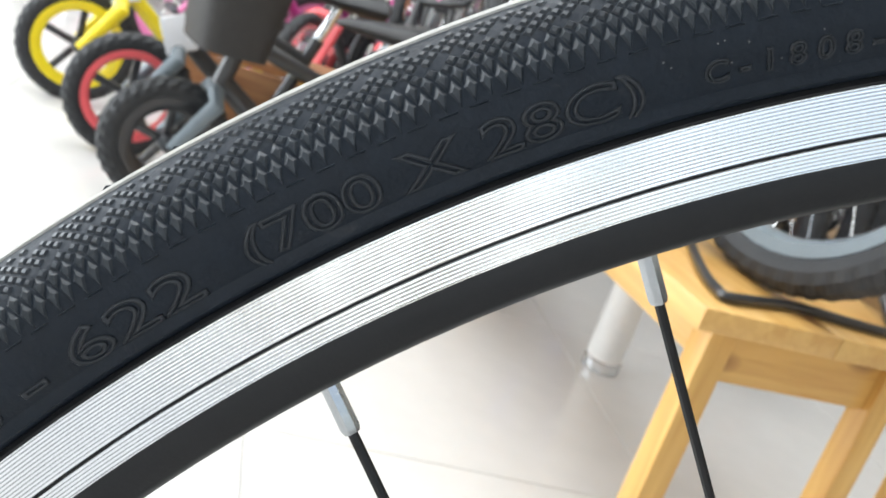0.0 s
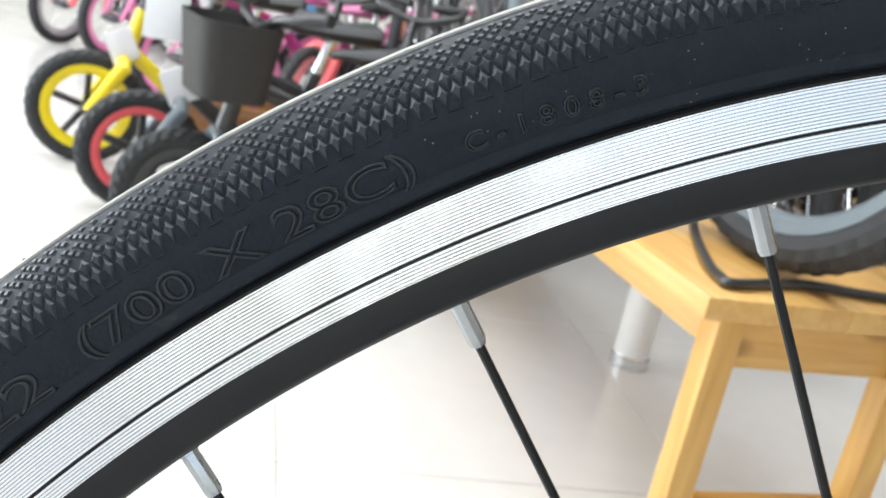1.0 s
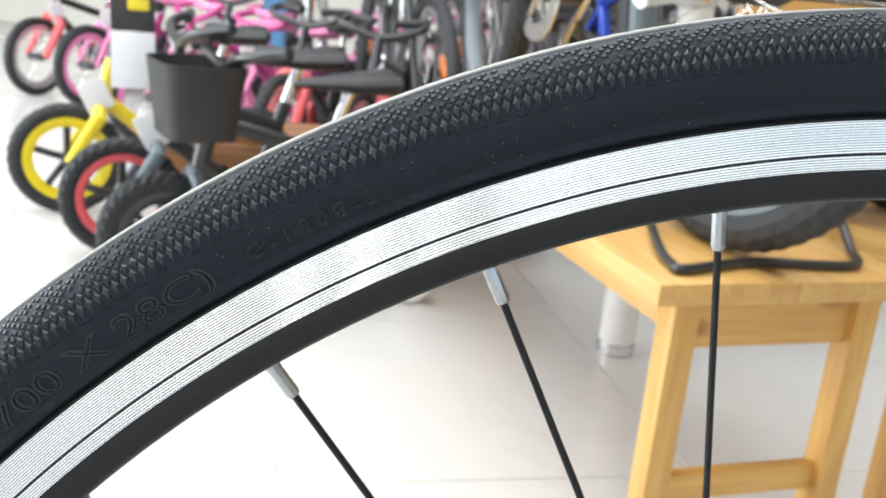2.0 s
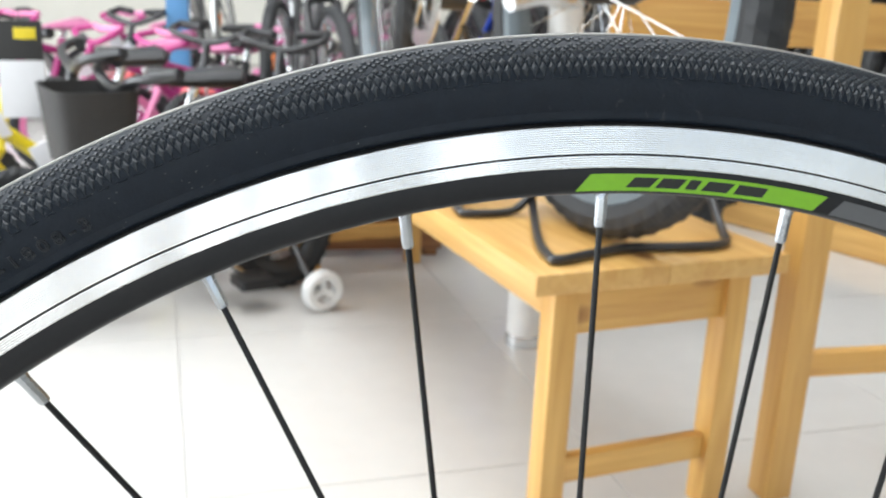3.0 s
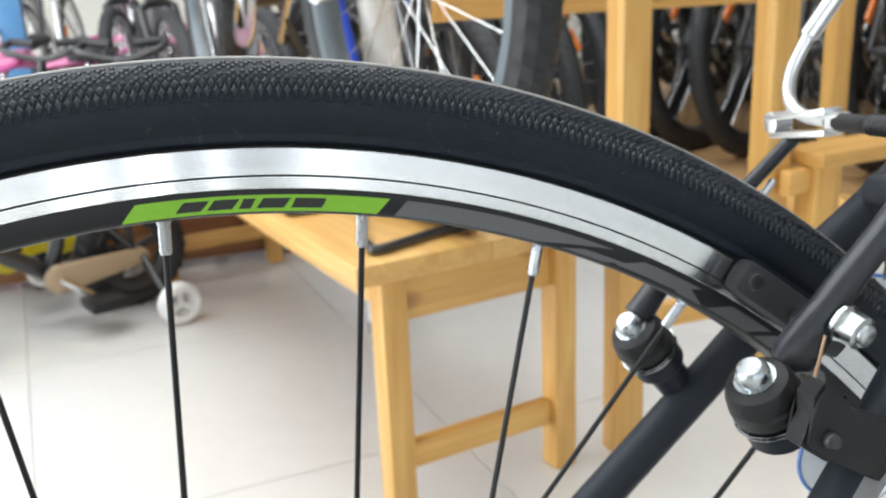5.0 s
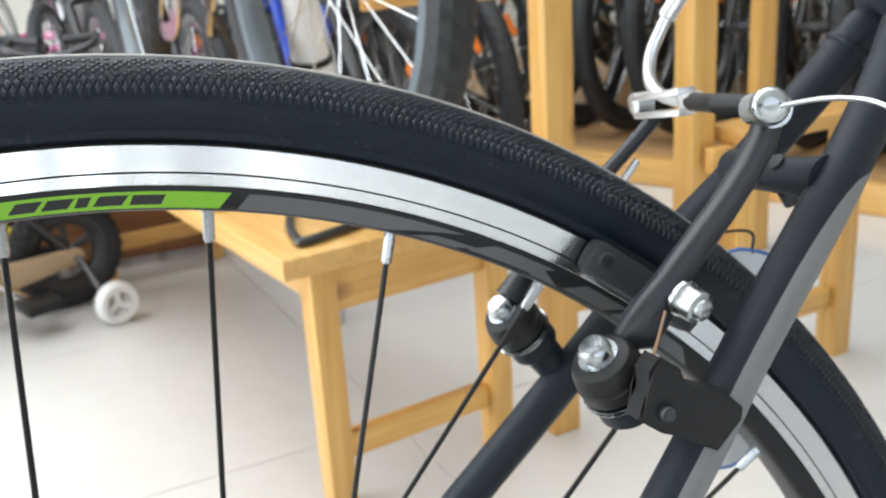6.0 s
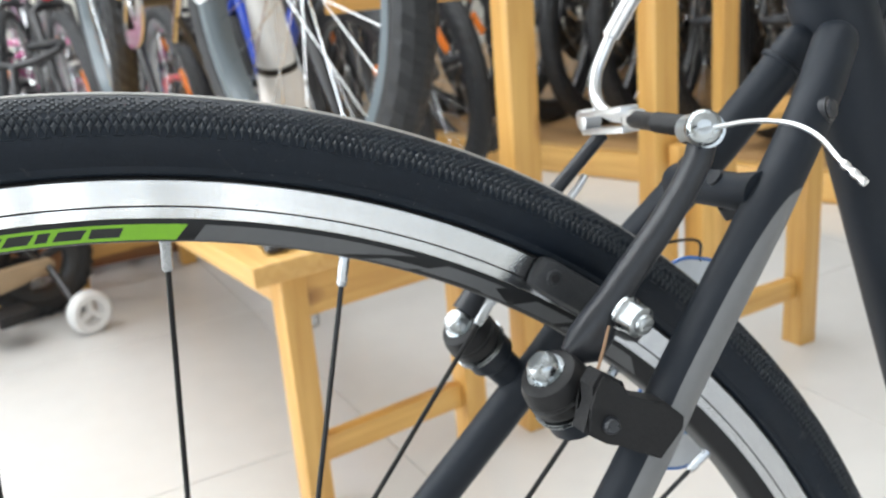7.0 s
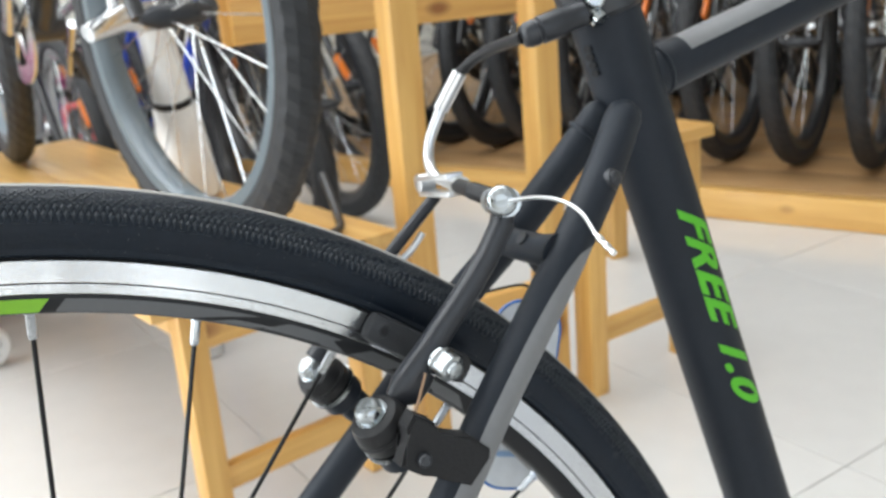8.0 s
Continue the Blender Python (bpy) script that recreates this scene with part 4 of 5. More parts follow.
def build_stand():
    """A tall pine display stand: four posts in a line, two behind them with a rail, and low stretchers."""
    s = thing("display_stand", "tall pine display stand with square posts and a cross rail", "stand")
    posts = ((0.566, 0.903), (0.800, 0.924), (0.866, 0.906), (1.092, 0.946))
    for k, (x, y) in enumerate(posts):
        h = 1.02 if k < 2 else 0.40
        plank((0.044 if k < 2 else 0.038, 0.040, h), (x, y, h / 2), PINE_Z, s, "post", 0.003, Matrix.Rotation(radians(9), 4, "Z"))
    d = Vector(posts[3]) - Vector(posts[2])
    low = Vector(posts[2]) + d * 0.5
    plank((d.length + 0.060, 0.080, 0.022), (low.x, low.y, 0.411), PINE_X, s, "low_shelf", 0.003, Matrix.Rotation(math.atan2(d.y, d.x), 4, "Z"))
    plank((0.050, 0.018, 0.036), (0.8245, 0.893, 0.380), PINE_X, s, "link_rail", 0.002, Matrix.Rotation(radians(17), 4, "Z"))
    plank((0.82, 0.022, 0.085), (0.880, 1.460, 0.636), PINE_X, s, "rail", 0.003)
    plank((0.040, 0.040, 1.02), (1.312, 1.460, 0.51), PINE_Z, s, "post", 0.003)
    plank((0.040, 0.022, 0.43), (0.475, 1.483, 0.805), PINE_Z, s, "hanger", 0.003)
    for x, y, x2 in ((0.566, 0.903, 0.475), (1.092, 0.946, 1.312)):
        d = Vector((x2 - x, 1.46 - y))
        plank((d.length - 0.05, 0.020, 0.060), ((x + x2) / 2, (y + 1.46) / 2, 0.985), PINE_X, s, "side_rail", 0.003, Matrix.Rotation(math.atan2(d.y, d.x), 4, "Z"))
    for a, b, z in ((0, 1, 0.200), (2, 3, 0.105)):
        p, q = Vector(posts[a]), Vector(posts[b])
        d = q - p
        plank((d.length - 0.046, 0.018, 0.036), (*((p + q) / 2), z), PINE_X, s, "stretcher", 0.002, Matrix.Rotation(math.atan2(d.y, d.x), 4, "Z"))
    return s


build_stand()

PD, PN = Vector((-0.49, 0.872, 0)), Vector((0.872, 0.49, 0))
PA = Vector((1.90, 1.17, 0))


def build_platform():
    s = thing("display_platform", "low wooden display platform with brown boards and a pine front beam", "platform")
    ang = math.atan2(PN.y, PN.x)
    rot = Matrix.Rotation(ang, 4, "Z")
    c = PA + PD * 0.9
    depth = 2.85
    plank((0.05, 4.6, 0.078), c + PN * 0.025 + Vector((0, 0, 0.040)), PINE_TOP, s, "front_beam", 0.004, rot)
    for k in range(14):
        plank((0.198, 4.6, 0.022), c + PN * (0.152 + 0.2 * k) + Vector((0, 0, 0.068)), PLAT_WOOD, s, "deck_board", 0.002, rot)
    for k in (-2.1, -0.7, 0.7, 2.1):
        plank((depth - 0.1, 0.06, 0.056), c + PD * k + PN * (depth / 2 + 0.02) + Vector((0, 0, 0.028)), PINE_X, s, "joist", 0.002, rot)
    return s


build_platform()


def build_low_shelf():
    s = thing("low_wooden_shelf", "red-brown wooden shelf standing low on the tiles", "shelf")
    rot = Matrix.Rotation(radians(4), 4, "Z")
    plank((0.90, 0.02, 0.21), (-0.20, 2.06, 0.125), BROWN_WOOD, s, "front_board", 0.002, rot)
    plank((0.90, 0.22, 0.022), (-0.21, 2.18, 0.242), BROWN_WOOD, s, "top_board", 0.002, rot)
    for x, y in ((-0.62, 2.045), (0.22, 2.105), (-0.63, 2.255), (0.21, 2.315)):
        plank((0.035, 0.035, 0.230), (x, y, 0.115), BROWN_WOOD, s, "leg", 0.002, rot)
    return s


build_low_shelf()

# ---------------------------------------------------------------- shop bicycles
def wheel_part(bike, name, centre, r, tyre_w, rim_mat, style, axis_turn=0.0, rim_depth=0.02, spoke_mat=None, knob=0.16):
    """A wheel round a sideways axle; style: mag (five broad arms) or spoked. The tyre's shoulders are cut into low knobs."""
    m = Matrix.Translation(centre) @ Matrix.Rotation(axis_turn, 4, "Z")
    bm = bmesh.new()
    steps = 240 if r > 0.25 else 120
    rings = []
    for i in range(steps):
        a = 2 * math.pi * i / steps
        ring = []
        for k in range(12):
            b = 2 * math.pi * k / 12
            up = math.cos(b)
            w = tyre_w * (1 + ((knob if r < 0.2 else knob * 0.4) if up > 0.1 and (i // 2 + k) % 2 else 0.0))
            rad = r - tyre_w + w * up
            ring.append(bm.verts.new((rad * math.sin(a), w * math.sin(b), rad * math.cos(a))))
        rings.append(ring)
    for i in range(steps):
        a, b = rings[i], rings[(i + 1) % steps]
        for k in range(12):
            bm.faces.new((a[k], a[(k + 1) % 12], b[(k + 1) % 12], b[k]))
    w = part(name, bm, BG_TYRE, bike, "black knobbly tyre", m=m, smooth=False)
    rr = r - 2 * tyre_w
    bm = bmesh.new()
    h = tyre_w * 0.75
    revolve(bm, [(-h, rr + tyre_w * 0.35), (-h * 0.95, rr - rim_depth * 0.5), (-h * 0.45, rr - rim_depth), (h * 0.45, rr - rim_depth), (h * 0.95, rr - rim_depth * 0.5), (h, rr + tyre_w * 0.35)], 48)
    part("wheel_rim", bm, rim_mat, w)
    rr -= rim_depth * 0.6
    bm = bmesh.new()
    if style == "mag":
        for k in range(5):
            rot = Matrix.Rotation(2 * math.pi * k / 5, 4, "Y")
            box(bm, (0.016, 0.014, rr), rot @ Vector((0, 0, rr * 0.5)), 0.003, rot)
        mat = spoke_mat or rim_mat
    else:
        for k in range(24):
            rot = Matrix.Rotation(2 * math.pi * k / 24, 4, "Y")
            tube(bm, [rot @ Vector((0, (-1) ** k * 0.02, 0.012)), rot @ Vector((0, 0, rr))], 0.0009, 5, cap=False)
        mat = spoke_mat or BG_STEEL
    part("wheel_spokes", bm, mat, w)
    bm = bmesh.new()
    tube(bm, [(0, -0.05, 0), (0, -0.03, 0), (0, 0.03, 0), (0, 0.05, 0)], [0.007, 0.016, 0.016, 0.007], 14)
    part("wheel_hub", bm, BLACK_ALLOY, w)
    return w


def build_shop_bike(name, label, r, base, frame_mat, rim_mat, style="spoked", tyre_w=0.022, trainers=False, basket=False, tag=False, guard=None, scale_h=1.0, stand=True, rim_depth=0.02, spoke_mat=None, fork_mat=None, fork_r=1.0, reflector=None, bar_mat=None, saddle_mat=None, guard_side=-1, guard_size=1.0, turns=(0, 0)):
    """A bicycle along +x with its front wheel's contact at the origin; frame, fork, bar, saddle, crank and stand."""
    b = thing(name, label, "bicycle")
    f, rear = Vector((0, 0, r)), Vector((-base, 0, r))
    head_b, head_t = Vector((-r * 0.62, 0, r * 2.12)), Vector((-r * 0.78, 0, r * 2.12 + 0.11 * scale_h))
    bb = Vector((-base * 0.62, 0, r * 0.92))
    seat = Vector((-base * 0.78, 0, r * 2.05 + 0.10 * scale_h))
    for wheel, c, turned in (("front_wheel", f, turns[0]), ("rear_wheel", rear, turns[1])):
        w = wheel_part(b, wheel, c, r, tyre_w, rim_mat, style, radians(turned), rim_depth, spoke_mat)
        if reflector is not None:
            bm = bmesh.new()
            box(bm, (0.022, 0.012, 0.075), (r * 0.42, 0, r * 0.36), 0.003, Matrix.Rotation(radians(-40), 4, "Y"))
            part("wheel_reflector", bm, reflector, w, "orange wheel reflector")
    tr = 0.016 if r < 0.2 else 0.019
    bm = bmesh.new()
    tube(bm, [head_b - (head_t - head_b) * 0.1, head_t + (head_t - head_b) * 0.1], tr * 1.1, 14)
    tube(bm, [head_b, bb], tr * 1.15, 14)
    tube(bm, [head_t, seat.lerp(bb, 0.25)], tr, 14)
    tube(bm, [seat, bb], tr * 0.95, 14)
    for s in (-1, 1):
        o = Vector((0, s * 0.045, 0))
        tube(bm, [seat.lerp(bb, 0.25), rear + o], tr * 0.5, 10)
        tube(bm, [bb + o * 0.6, rear + o], tr * 0.55, 10)
    tube(bm, [bb + Vector((0, -0.035, 0)), bb + Vector((0, 0.035, 0))], tr * 1.3, 14)
    part("bike_frame", bm, frame_mat, b)
    bm = bmesh.new()
    crown = head_b + Vector((0.012, 0, -0.02))
    for s in (-1, 1):
        tube(bm, [crown + Vector((0, s * 0.02, 0)), crown + Vector((0, s * 0.048, -0.02)), f + Vector((0, s * 0.050, 0))], [tr * 0.8 * fork_r, tr * 0.8 * fork_r, tr * 0.55 * fork_r], 12)
    tube(bm, [crown + Vector((0, -0.03, 0)), crown + Vector((0, 0.03, 0))], tr * 0.9, 10)
    part("fork", bm, fork_mat or (frame_mat if style == "mag" else P_BLACK), b)
    if reflector is not None:
        bm = bmesh.new()
        disc_on(bm, head_b + Vector((0.03, 0, 0.01)), (1, 0, 0), 0.022, 0.010, 18, 0.019)
        part("red_reflector", bm, P_REDREFL, b, "round red reflector")
    bar = head_t + Vector((-0.02, 0, 0.13 * scale_h))
    bm = bmesh.new()
    tube(bm, [head_t, bar], tr * 0.8, 12)
    tube(bm, curve_points([bar + Vector((-0.06, -0.25 * scale_h, 0.05)), bar + Vector((0.0, -0.12, 0.03)), bar, bar + Vector((0.0, 0.12, 0.03)), bar + Vector((-0.06, 0.25 * scale_h, 0.05))], 6), 0.011, 10)
    hb = part("handlebar", bm, bar_mat or P_BLACK, b)
    for s in (-1, 1):
        bm = bmesh.new()
        g = bar + Vector((-0.06, s * 0.25 * scale_h, 0.05))
        tube(bm, [g, g + Vector((0.024, -s * 0.09, -0.006))], 0.0125, 12)
        part("grip", bm, saddle_mat or BG_SADDLE, hb)
    bm = bmesh.new()
    top = seat + (seat - bb).normalized() * 0.10 * scale_h
    tube(bm, [seat, top], 0.012, 12)
    part("seat_post", bm, BG_STEEL, b)
    bm = bmesh.new()
    tube(bm, [top + Vector((-0.11, 0, 0.03)), top + Vector((-0.09, 0, 0.025)), top + Vector((0.0, 0, 0.02)), top + Vector((0.10, 0, 0.018)), top + Vector((0.12, 0, 0.014))], [0.035, 0.068, 0.05, 0.024, 0.012], 14, squash=0.42)
    part("saddle", bm, saddle_mat or BG_SADDLE, b)
    bm = bmesh.new()
    revolve(bm, [(-0.045, r * 0.20), (-0.045, r * 0.30), (-0.041, r * 0.30), (-0.041, r * 0.20)], 28)
    for k in range(5):
        rot = Matrix.Rotation(2 * math.pi * k / 5, 4, "Y")
        box(bm, (0.012, 0.004, r * 0.24), rot @ Vector((0, -0.043, r * 0.12)), 0.0, rot)
    crank = part("chainring", bm, BG_STEEL, b, m=Matrix.Translation(bb))
    cl = r * 0.42 + 0.03
    for s in (-1, 1):
        bm = bmesh.new()
        e = Vector((s * cl * 0.75, s * -0.07, s * cl * 0.6))
        tube(bm, [(0, s * -0.055, 0), e], [0.010, 0.008], 10)
        part("crank_arm", bm, BG_STEEL, crank)
    for s in (-1, 1):
        bm = bmesh.new()
        e = Vector((s * cl * 0.75, s * -0.115, s * cl * 0.6))
        box(bm, (0.075, 0.075, 0.022), e, 0.004)
        part("pedal", bm, BLACK_PLASTIC, crank)
    if guard is not None:
        bm = bmesh.new()
        big, small = r * 0.36 * guard_size, r * 0.20 * guard_size
        outline = [bb + Vector((big * math.cos(a), 0, big * math.sin(a))) for a in (radians(100 - 20 * k) for k in range(11))]
        outline += [rear + Vector((small * math.cos(a), 0, small * math.sin(a))) for a in (radians(-90 - 20 * k) for k in range(10))]
        shells = []
        for off, f in ((0.040, 0.97), (0.044, 1.0), (0.056, 1.0), (0.060, 0.93)):
            mid = bb.lerp(rear, 0.5)
            shells.append([bm.verts.new(mid + (p - mid) * f + Vector((0, guard_side * off, 0))) for p in outline])
        for c, d in zip(shells, shells[1:]):
            for k in range(len(outline)):
                q = (k + 1) % len(outline)
                bm.faces.new((c[k], c[q], d[q], d[k]))
        bm.faces.new(shells[0])
        bm.faces.new(shells[-1])
        part("chain_guard", bm, guard, b)
    if trainers:
        for s in (-1, 1):
            c = rear + Vector((-0.01, s * 0.19, -(r - 0.045)))
            bm = bmesh.new()
            revolve(bm, [(-0.013, 0.026), (-0.015, 0.038), (-0.008, 0.045), (0.008, 0.045), (0.015, 0.038), (0.013, 0.026)], 26)
            t = part("training_wheel", bm, P_WHITE, b, "small white training wheel", m=Matrix.Translation(c))
            bm = bmesh.new()
            for k in range(3):
                rot = Matrix.Rotation(2 * math.pi * k / 3, 4, "Y")
                box(bm, (0.012, 0.016, 0.028), rot @ Vector((0, 0, 0.014)), 0.002, rot)
            part("training_spokes", bm, P_WHITE, t)
            bm = bmesh.new()
            tube(bm, [Vector((0, -s * 0.02, 0)), Vector((0, -s * 0.07, 0.01)), Vector((0.01, -s * 0.13, r - 0.045))], 0.007, 8)
            part("training_arm", bm, P_BLACK, t)
    elif stand:
        bm = bmesh.new()
        tube(bm, [bb + Vector((-0.05, 0.05, -0.02)), Vector((bb.x - 0.12, 0.17, 0.008))], 0.008, 8)
        part("kickstand", bm, P_BLACK, b)
    if basket:
        bm = bmesh.new()
        o = Vector((-0.055, 0.03, 0.385))
        prof = ((0.065, 0.088, 0.0), (0.080, 0.108, 0.14))
        rings = []
        for hx, hy, z in (*prof, (0.075, 0.103, 0.14), (0.061, 0.084, 0.006)):
            ring = []
            for k in range(24):
                a = 2 * math.pi * k / 24
                cx, sy = math.cos(a), math.sin(a)
                ring.append(bm.verts.new(o + Vector((hx * math.copysign(abs(cx) ** 0.45, cx), hy * math.copysign(abs(sy) ** 0.45, sy), z - 0.06))))
            rings.append(ring)
        for a, c in zip(rings, rings[1:]):
            for k in range(24):
                bm.faces.new((a[k], a[(k + 1) % 24], c[(k + 1) % 24], c[k]))
        bm.faces.new(rings[0])
        bm.faces.new(rings[-1])
        part("basket", bm, BASKET_MAT, b, "black woven plastic basket")
    if tag:
        bm = bmesh.new()
        box(bm, (0.065, 0.003, 0.075), head_b + Vector((0.02, 0.035, 0.01)), 0.001, Matrix.Rotation(radians(25), 4, "Y"))
        c = part("tag_card", bm, CARD_WHITE, b, "white card tag")
    return b


def place(x, y, heading, z=0.0, lean=0.0):
    """The pose of a bike whose front wheel stands at x, y and whose nose points along heading degrees."""
    return Matrix.Translation((x, y, z)) @ Matrix.Rotation(radians(heading), 4, "Z") @ Matrix.Rotation(radians(lean), 4, "X")


kid_yellow = build_shop_bike("kids_bicycle", "small kids bicycle with yellow rims and black tyres", 0.136, 0.46, P_YELLOW, P_YELLOW, "mag", 0.019, trainers=True, tag=True, scale_h=0.8, guard=P_BLACK, rim_depth=0.018, spoke_mat=P_BLACK, fork_mat=P_YELLOW, fork_r=1.5)
kid_yellow.matrix_world = place(-0.915, 2.165, -158)
kid_red = build_shop_bike("kids_bicycle", "small kids bicycle with red rims and black tyres", 0.130, 0.46, P_BLACK, P_CORAL, "mag", 0.019, trainers=True, tag=True, scale_h=0.8, guard=P_YELLOW, guard_side=1, guard_size=0.9, rim_depth=0.013, spoke_mat=P_BLACK, fork_mat=P_GREYBLUE, fork_r=1.4)
kid_red.matrix_world = place(-0.70, 1.86, -157)
kid_dark = build_shop_bike("kids_bicycle", "small kids bicycle with beige guard, black basket and white training wheels", 0.122, 0.46, P_BLACK, P_BLACK, "mag", 0.021, trainers=True, basket=True, scale_h=0.8, guard=P_BEIGE, guard_side=1, guard_size=0.68, rim_depth=0.020, fork_mat=P_GREYBLUE, fork_r=1.3)
kid_dark.matrix_world = place(-0.565, 1.640, -154)
# printed price card that hangs from the bar of the red-rimmed bicycle
CARD = kid_red.matrix_world.inverted() @ Matrix.Translation((-0.640, 1.720, 0.0)) @ Matrix.Rotation(radians(12), 4, "Z")
bm = bmesh.new()
box(bm, (0.082, 0.0016, 0.110), (0, 0, 0.445), 0.0004)
price_card = part("price_card", bm, CARD_WHITE, kid_red, "hanging price card with a black header", m=CARD)
bm = bmesh.new()
box(bm, (0.082, 0.0018, 0.075), (0, 0, 0.5385), 0.0004)
part("card_header", bm, CARD_BLACK, price_card)
bm = bmesh.new()
box(bm, (0.040, 0.0008, 0.022), (0.010, -0.0018, 0.552), 0.0003)
part("header_mark", bm, P_YELLOW, price_card)
bm = bmesh.new()
tube(bm, [(0, 0.0, 0.574), (0.0, 0.03, 0.600)], 0.0012, 6)
part("card_tie", bm, P_BLACK, price_card)
for ob in (kid_yellow, kid_red, kid_dark):
    tagged(ob, group="kids bicycles in a row")
# white cards on the pink bikes are added to imitate blurred highlights
pink = build_shop_bike("kids_bicycle", "magenta kids bicycle with pink rims and white chain guard", 0.16, 0.54, P_MAGENTA, P_PINK, "spoked", 0.018, scale_h=0.36, guard=P_WHITE, fork_mat=P_PINK, saddle_mat=P_PINK, bar_mat=P_MAGENTA, tag=True)
tagged(pink, group="pink kids bicycles")
pink.matrix_world = place(-0.92, 3.05, -140)
for x, y, h in ((-1.35, 3.75, -120), (-0.30, 3.30, -118), (0.10, 3.75, -125), (-1.0, 4.1, -128), (-0.2, 4.3, -120), (-0.66, 2.88, -132)):
    copy_thing(pink, place(x, y, h))
# the coral bikes' white cards are likewise added in place of bright glints
coral = build_shop_bike("kids_bicycle", "black kids bicycle with coral red fork and silver rims", 0.16, 0.54, P_BLACK, P_SILVER, "spoked", 0.018, scale_h=0.50, guard=P_CORAL, fork_mat=P_CORAL, fork_r=1.6, tag=True)
tagged(coral, group="coral kids bicycles")
coral.matrix_world = place(-0.22, 2.52, -110)
for x, y, h in ((0.40, 3.6, -115), (-0.86, 3.6, -125), (-1.6, 3.9, -118), (0.75, 4.2, -110), (-0.46, 2.74, -112), (0.28, 3.02, -104)):
    copy_thing(coral, place(x, y, h))
dark = build_shop_bike("mountain_bicycle", "black mountain bicycle with knobbly tyres", 0.33, 1.02, P_BLACK, P_BLACK, "spoked", 0.026, reflector=P_ORANGE)
silver = build_shop_bike("city_bicycle", "silver grey bicycle with black tyres", 0.30, 0.98, P_SILVER, P_SILVER, "spoked", 0.020, reflector=P_ORANGE)
blue = build_shop_bike("mountain_bicycle", "royal blue mountain bicycle with black tyres", 0.31, 1.00, P_BLUE, P_BLACK, "spoked", 0.025, fork_r=1.5, reflector=P_ORANGE)
white = build_shop_bike("city_bicycle", "black bicycle with deep blue grey rims standing on the bench", 0.31, 0.95, P_BLACK, P_GREYBLUE, "spoked", 0.026, rim_depth=0.014, turns=(2, -8))
head = math.degrees(math.atan2(-PN.y, -PN.x))
row = Vector((2.062, 1.617, 0))
tagged(dark, group="bicycles on the platform")
dark.matrix_world = place(row.x, row.y, head, 0.080, 3)
for k in range(-4, 9):
    if k:
        p = row + PD * 0.195 * k
        copy_thing(dark, place(p.x, p.y, head + (k * 37 % 7 - 3), 0.080, 3 + (k * 53 % 5 - 2)))
for k in range(-3, 9):
    p = row + PD * (0.21 * k + 0.09) + PN * 1.22
    copy_thing(dark, place(p.x, p.y, head + (k * 29 % 7 - 3), 0.080, 3 + (k * 31 % 5 - 2)))
for x, y, h in ((0.92, 2.28, -80), (1.16, 2.62, -78), (1.05, 3.4, -84)):
    copy_thing(dark, place(x, y, h, 0.0, 4))
blue.matrix_world = place(0.62, 1.86, -80, 0.0, 3)
tagged(silver, group="silver bicycles")
silver.matrix_world = place(0.55, 2.75, -75, 0.0, 4)
for x, y, h in ((0.26, 2.36, -82), (0.02, 2.62, -80), (-0.16, 3.10, -98), (0.85, 3.2, -82), (-0.62, 4.4, -95), (0.3, 4.5, -90)):
    copy_thing(silver, place(x, y, h, 0.0, 4))
white.matrix_world = place(0.287, 0.966, -77, 0.372)


# ---------------------------------------------------------------- small things round the bench
def build_wheel_stand():
    foot = BENCH @ Matrix.Translation((0.0, 0.0, 0.372))
    b = thing("wheel_stand", "black bent rod wheel stand lying on the bench", "stand", foot)
    inv = foot.inverted()
    z = 0.378
    pts = [inv @ Vector(p) for p in ((0.232, 1.10, z + 0.03), (0.222, 1.026, z), (0.196, 0.885, z), (0.194, 0.825, z), (0.205, 0.810, z), (0.296, 0.858, z), (0.372, 0.867, z), (0.421, 0.874, z), (0.448, 0.895, z), (0.468, 0.955, z), (0.485, 1.06, z + 0.04))]
    bm = bmesh.new()
    tube(bm, curve_points(pts, 6), 0.006, 10)
    part("floor_loop", bm, P_BLACK, b)
    pts = [inv @ Vector(p) for p in ((0.20, 1.13, z + 0.03), (0.128, 1.10, z), (0.120, 1.045, z), (0.132, 1.030, z), (0.193, 1.044, z), (0.225, 1.06, z + 0.02))]
    bm = bmesh.new()
    tube(bm, curve_points(pts, 6), 0.006, 10)
    part("rear_loop", bm, P_BLACK, b)
    return b


build_wheel_stand()

pipe = thing("white_pipe", "short thick white plastic pipe with a grey foot on the tiles", "pipe", Matrix.Translation((0.333, 1.482, 0)))
bm = bmesh.new()
tube(bm, [(0, 0, 0.022), (0, 0, 0.024), (0, 0, 0.27), (0, 0, 0.272)], [0.031, 0.034, 0.034, 0.031], 24)
part("pipe_body", bm, WHITE_PIPE, pipe)
bm = bmesh.new()
tube(bm, [(0, 0, 0), (0, 0, 0.002), (0, 0, 0.020), (0, 0, 0.0235)], [0.034, 0.036, 0.036, 0.033], 24)
part("pipe_foot", bm, P_SILVER, pipe, "grey metal foot")


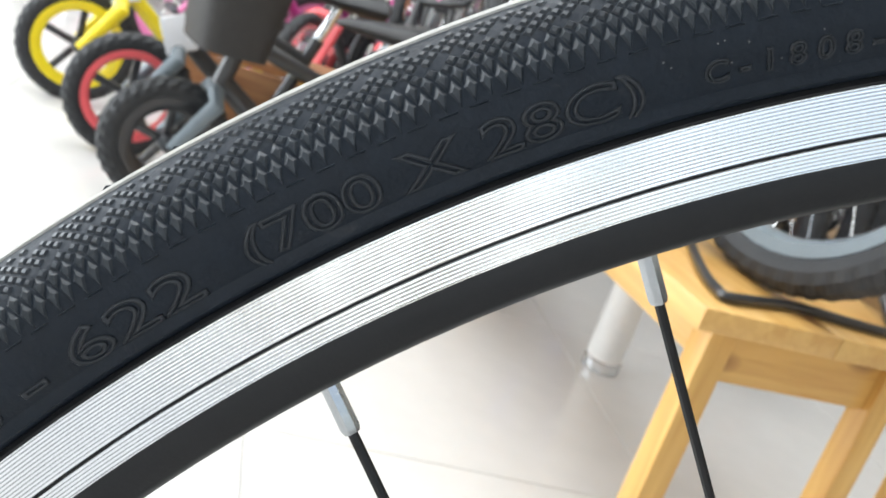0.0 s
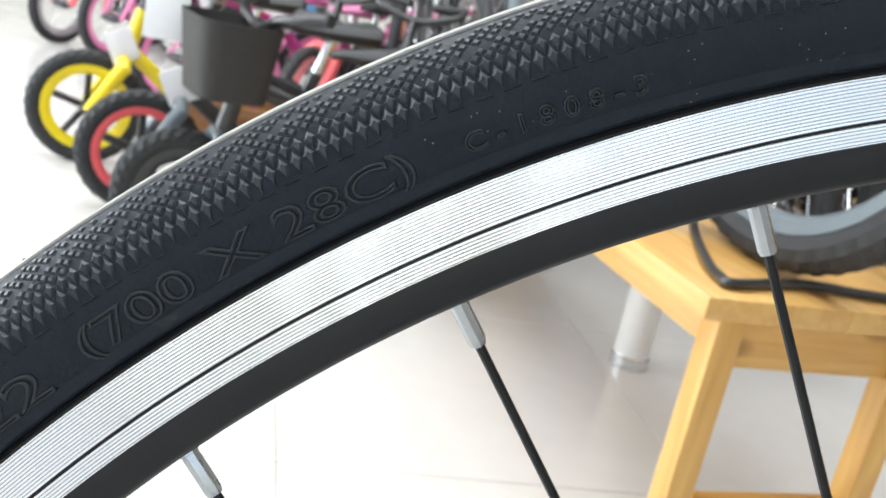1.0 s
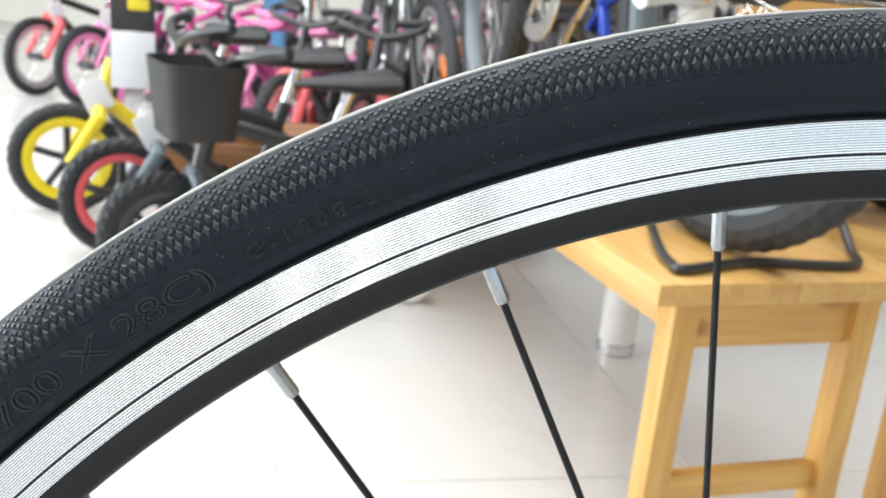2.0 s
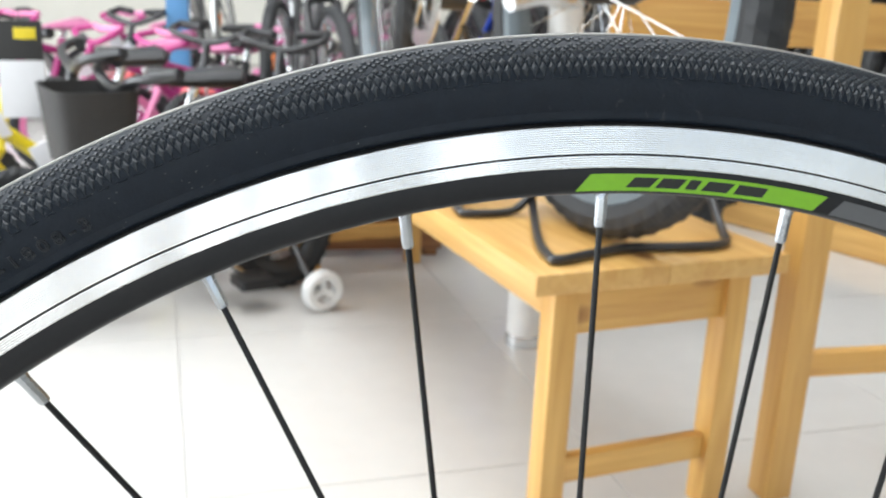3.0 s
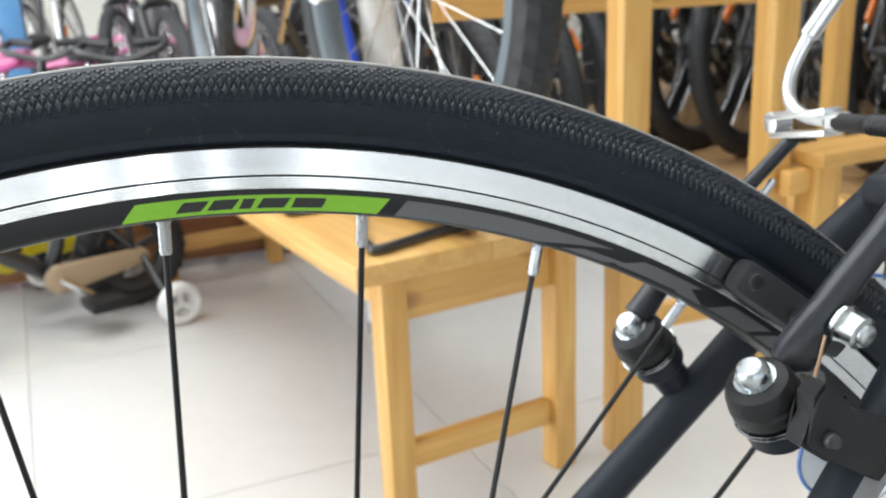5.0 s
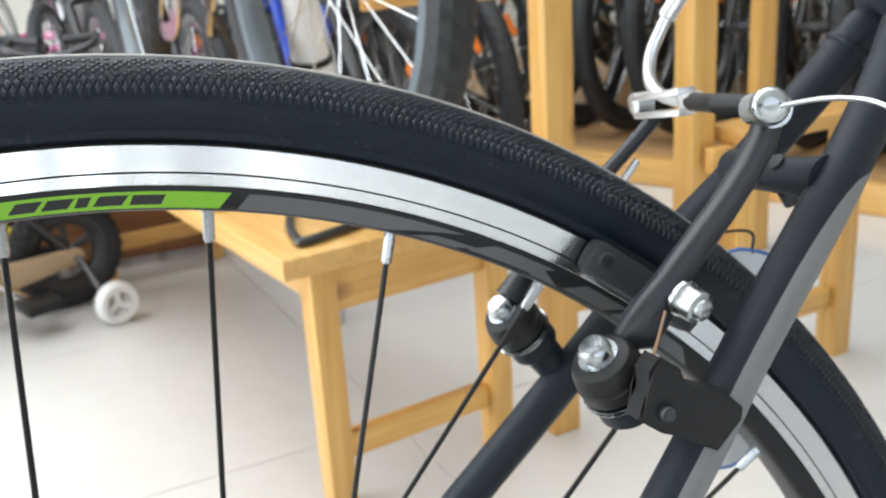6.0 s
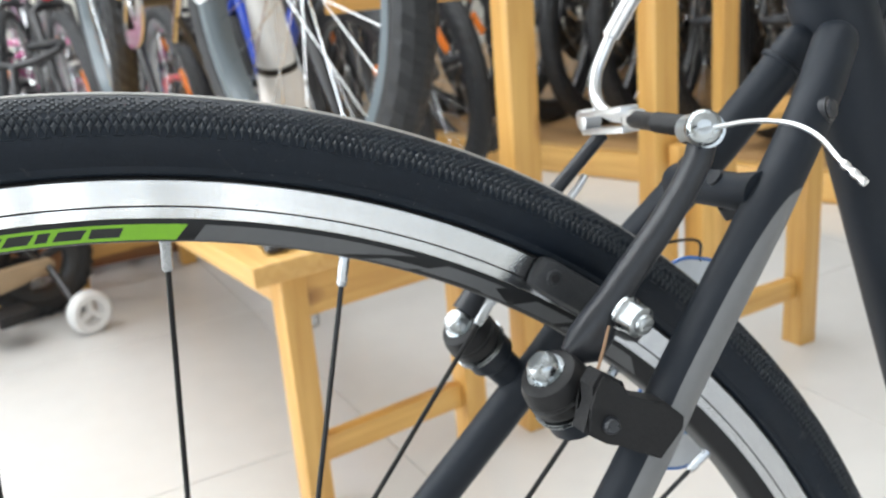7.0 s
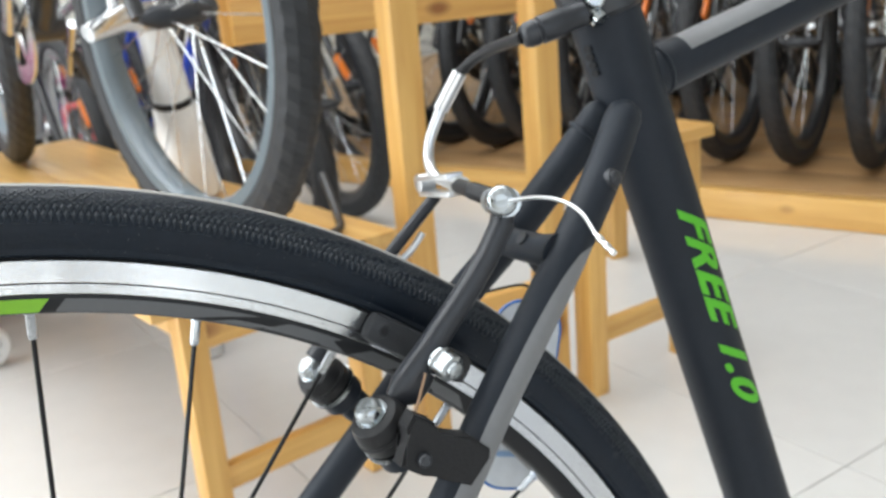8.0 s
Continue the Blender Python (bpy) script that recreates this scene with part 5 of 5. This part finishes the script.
def build_loose_fork():
    """A white suspension fork that leans among the bicycles on the bench, with its steel crown and stem."""
    foot = Vector((0.331, 1.278, 0.372))
    b = thing("suspension_fork", "white suspension fork with steel crown standing on the bench", "bicycle fork", Matrix.Translation(foot))
    top, far = Vector((0.292, 1.200, 0.660)) - foot, Vector((-0.020, 0.085, 0.0))
    for o, r0 in ((Vector((0, 0, 0)), 0.042), (far, 0.022)):
        e = o.lerp(top, 0.93) if r0 < 0.03 else top
        bm = bmesh.new()
        tube(bm, [o, o + (e - o) * 0.03, o.lerp(e, 0.55), o.lerp(e, 0.58), e], [r0 * 0.8, r0, r0 * 0.84, r0 * 0.72, r0 * 0.62], 20)
        leg = part("fork_leg", bm, P_WHITE, b)
        bm = bmesh.new()
        disc_on(bm, o.lerp(e, 0.57), (e - o).normalized(), r0 * 0.80, 0.010, 20)
        part("seal_ring", bm, BLACK_PLASTIC, leg)
    bm = bmesh.new()
    tube(bm, [top + Vector((0.02, 0, -0.004)), top + Vector((0, 0, 0.012)), top + Vector((-0.05, -0.03, 0.018)), top + Vector((-0.10, -0.06, 0.0))], [0.016, 0.024, 0.022, 0.014], 14)
    crown = part("fork_crown", bm, BG_STEEL, b, "bright steel fork crown")
    bm = bmesh.new()
    tube(bm, [top + Vector((-0.05, -0.03, 0.02)), top + Vector((-0.06, -0.04, 0.16))], 0.014, 14)
    part("steerer_tube", bm, BG_STEEL, crown)
    return b


build_loose_fork()

post = thing("blue_post", "blue painted post among the kids bicycles", "post", Matrix.Translation((-0.600, 3.72, 0)))
bm = bmesh.new()
box(bm, (0.085, 0.085, 2.98), (0, 0, 1.49), 0.006)
part("post_body", bm, BLUE_POST_MAT, post)
bm = bmesh.new()
box(bm, (0.15, 0.15, 0.02), (0, 0, 0.01), 0.003)
part("post_foot", bm, BLUE_POST_MAT, post)

# ---------------------------------------------------------------- floor tiles
GRID = Matrix.Translation((-0.25, 0.935, 0)) @ Matrix.Rotation(radians(8.5), 4, "Z")
bm = bmesh.new()
box(bm, (0.5982, 0.5982, 0.008), (0.30, 0.30, -0.0040), 0.0012)
tile_mesh = finish(bm, "tile", TILE, smooth=False)
for i in range(-7, 8):
    for j in range(-8, 9):
        m = GRID @ Matrix.Translation((0.6 * i, 0.6 * j, 0))
        c = m @ Vector((0.3, 0.3, 0))
        if X0 + 0.5 < c.x < X1 - 0.5 and Y0 + 0.5 < c.y < Y1 - 0.5:
            shared("tile", tile_mesh, floor, m)
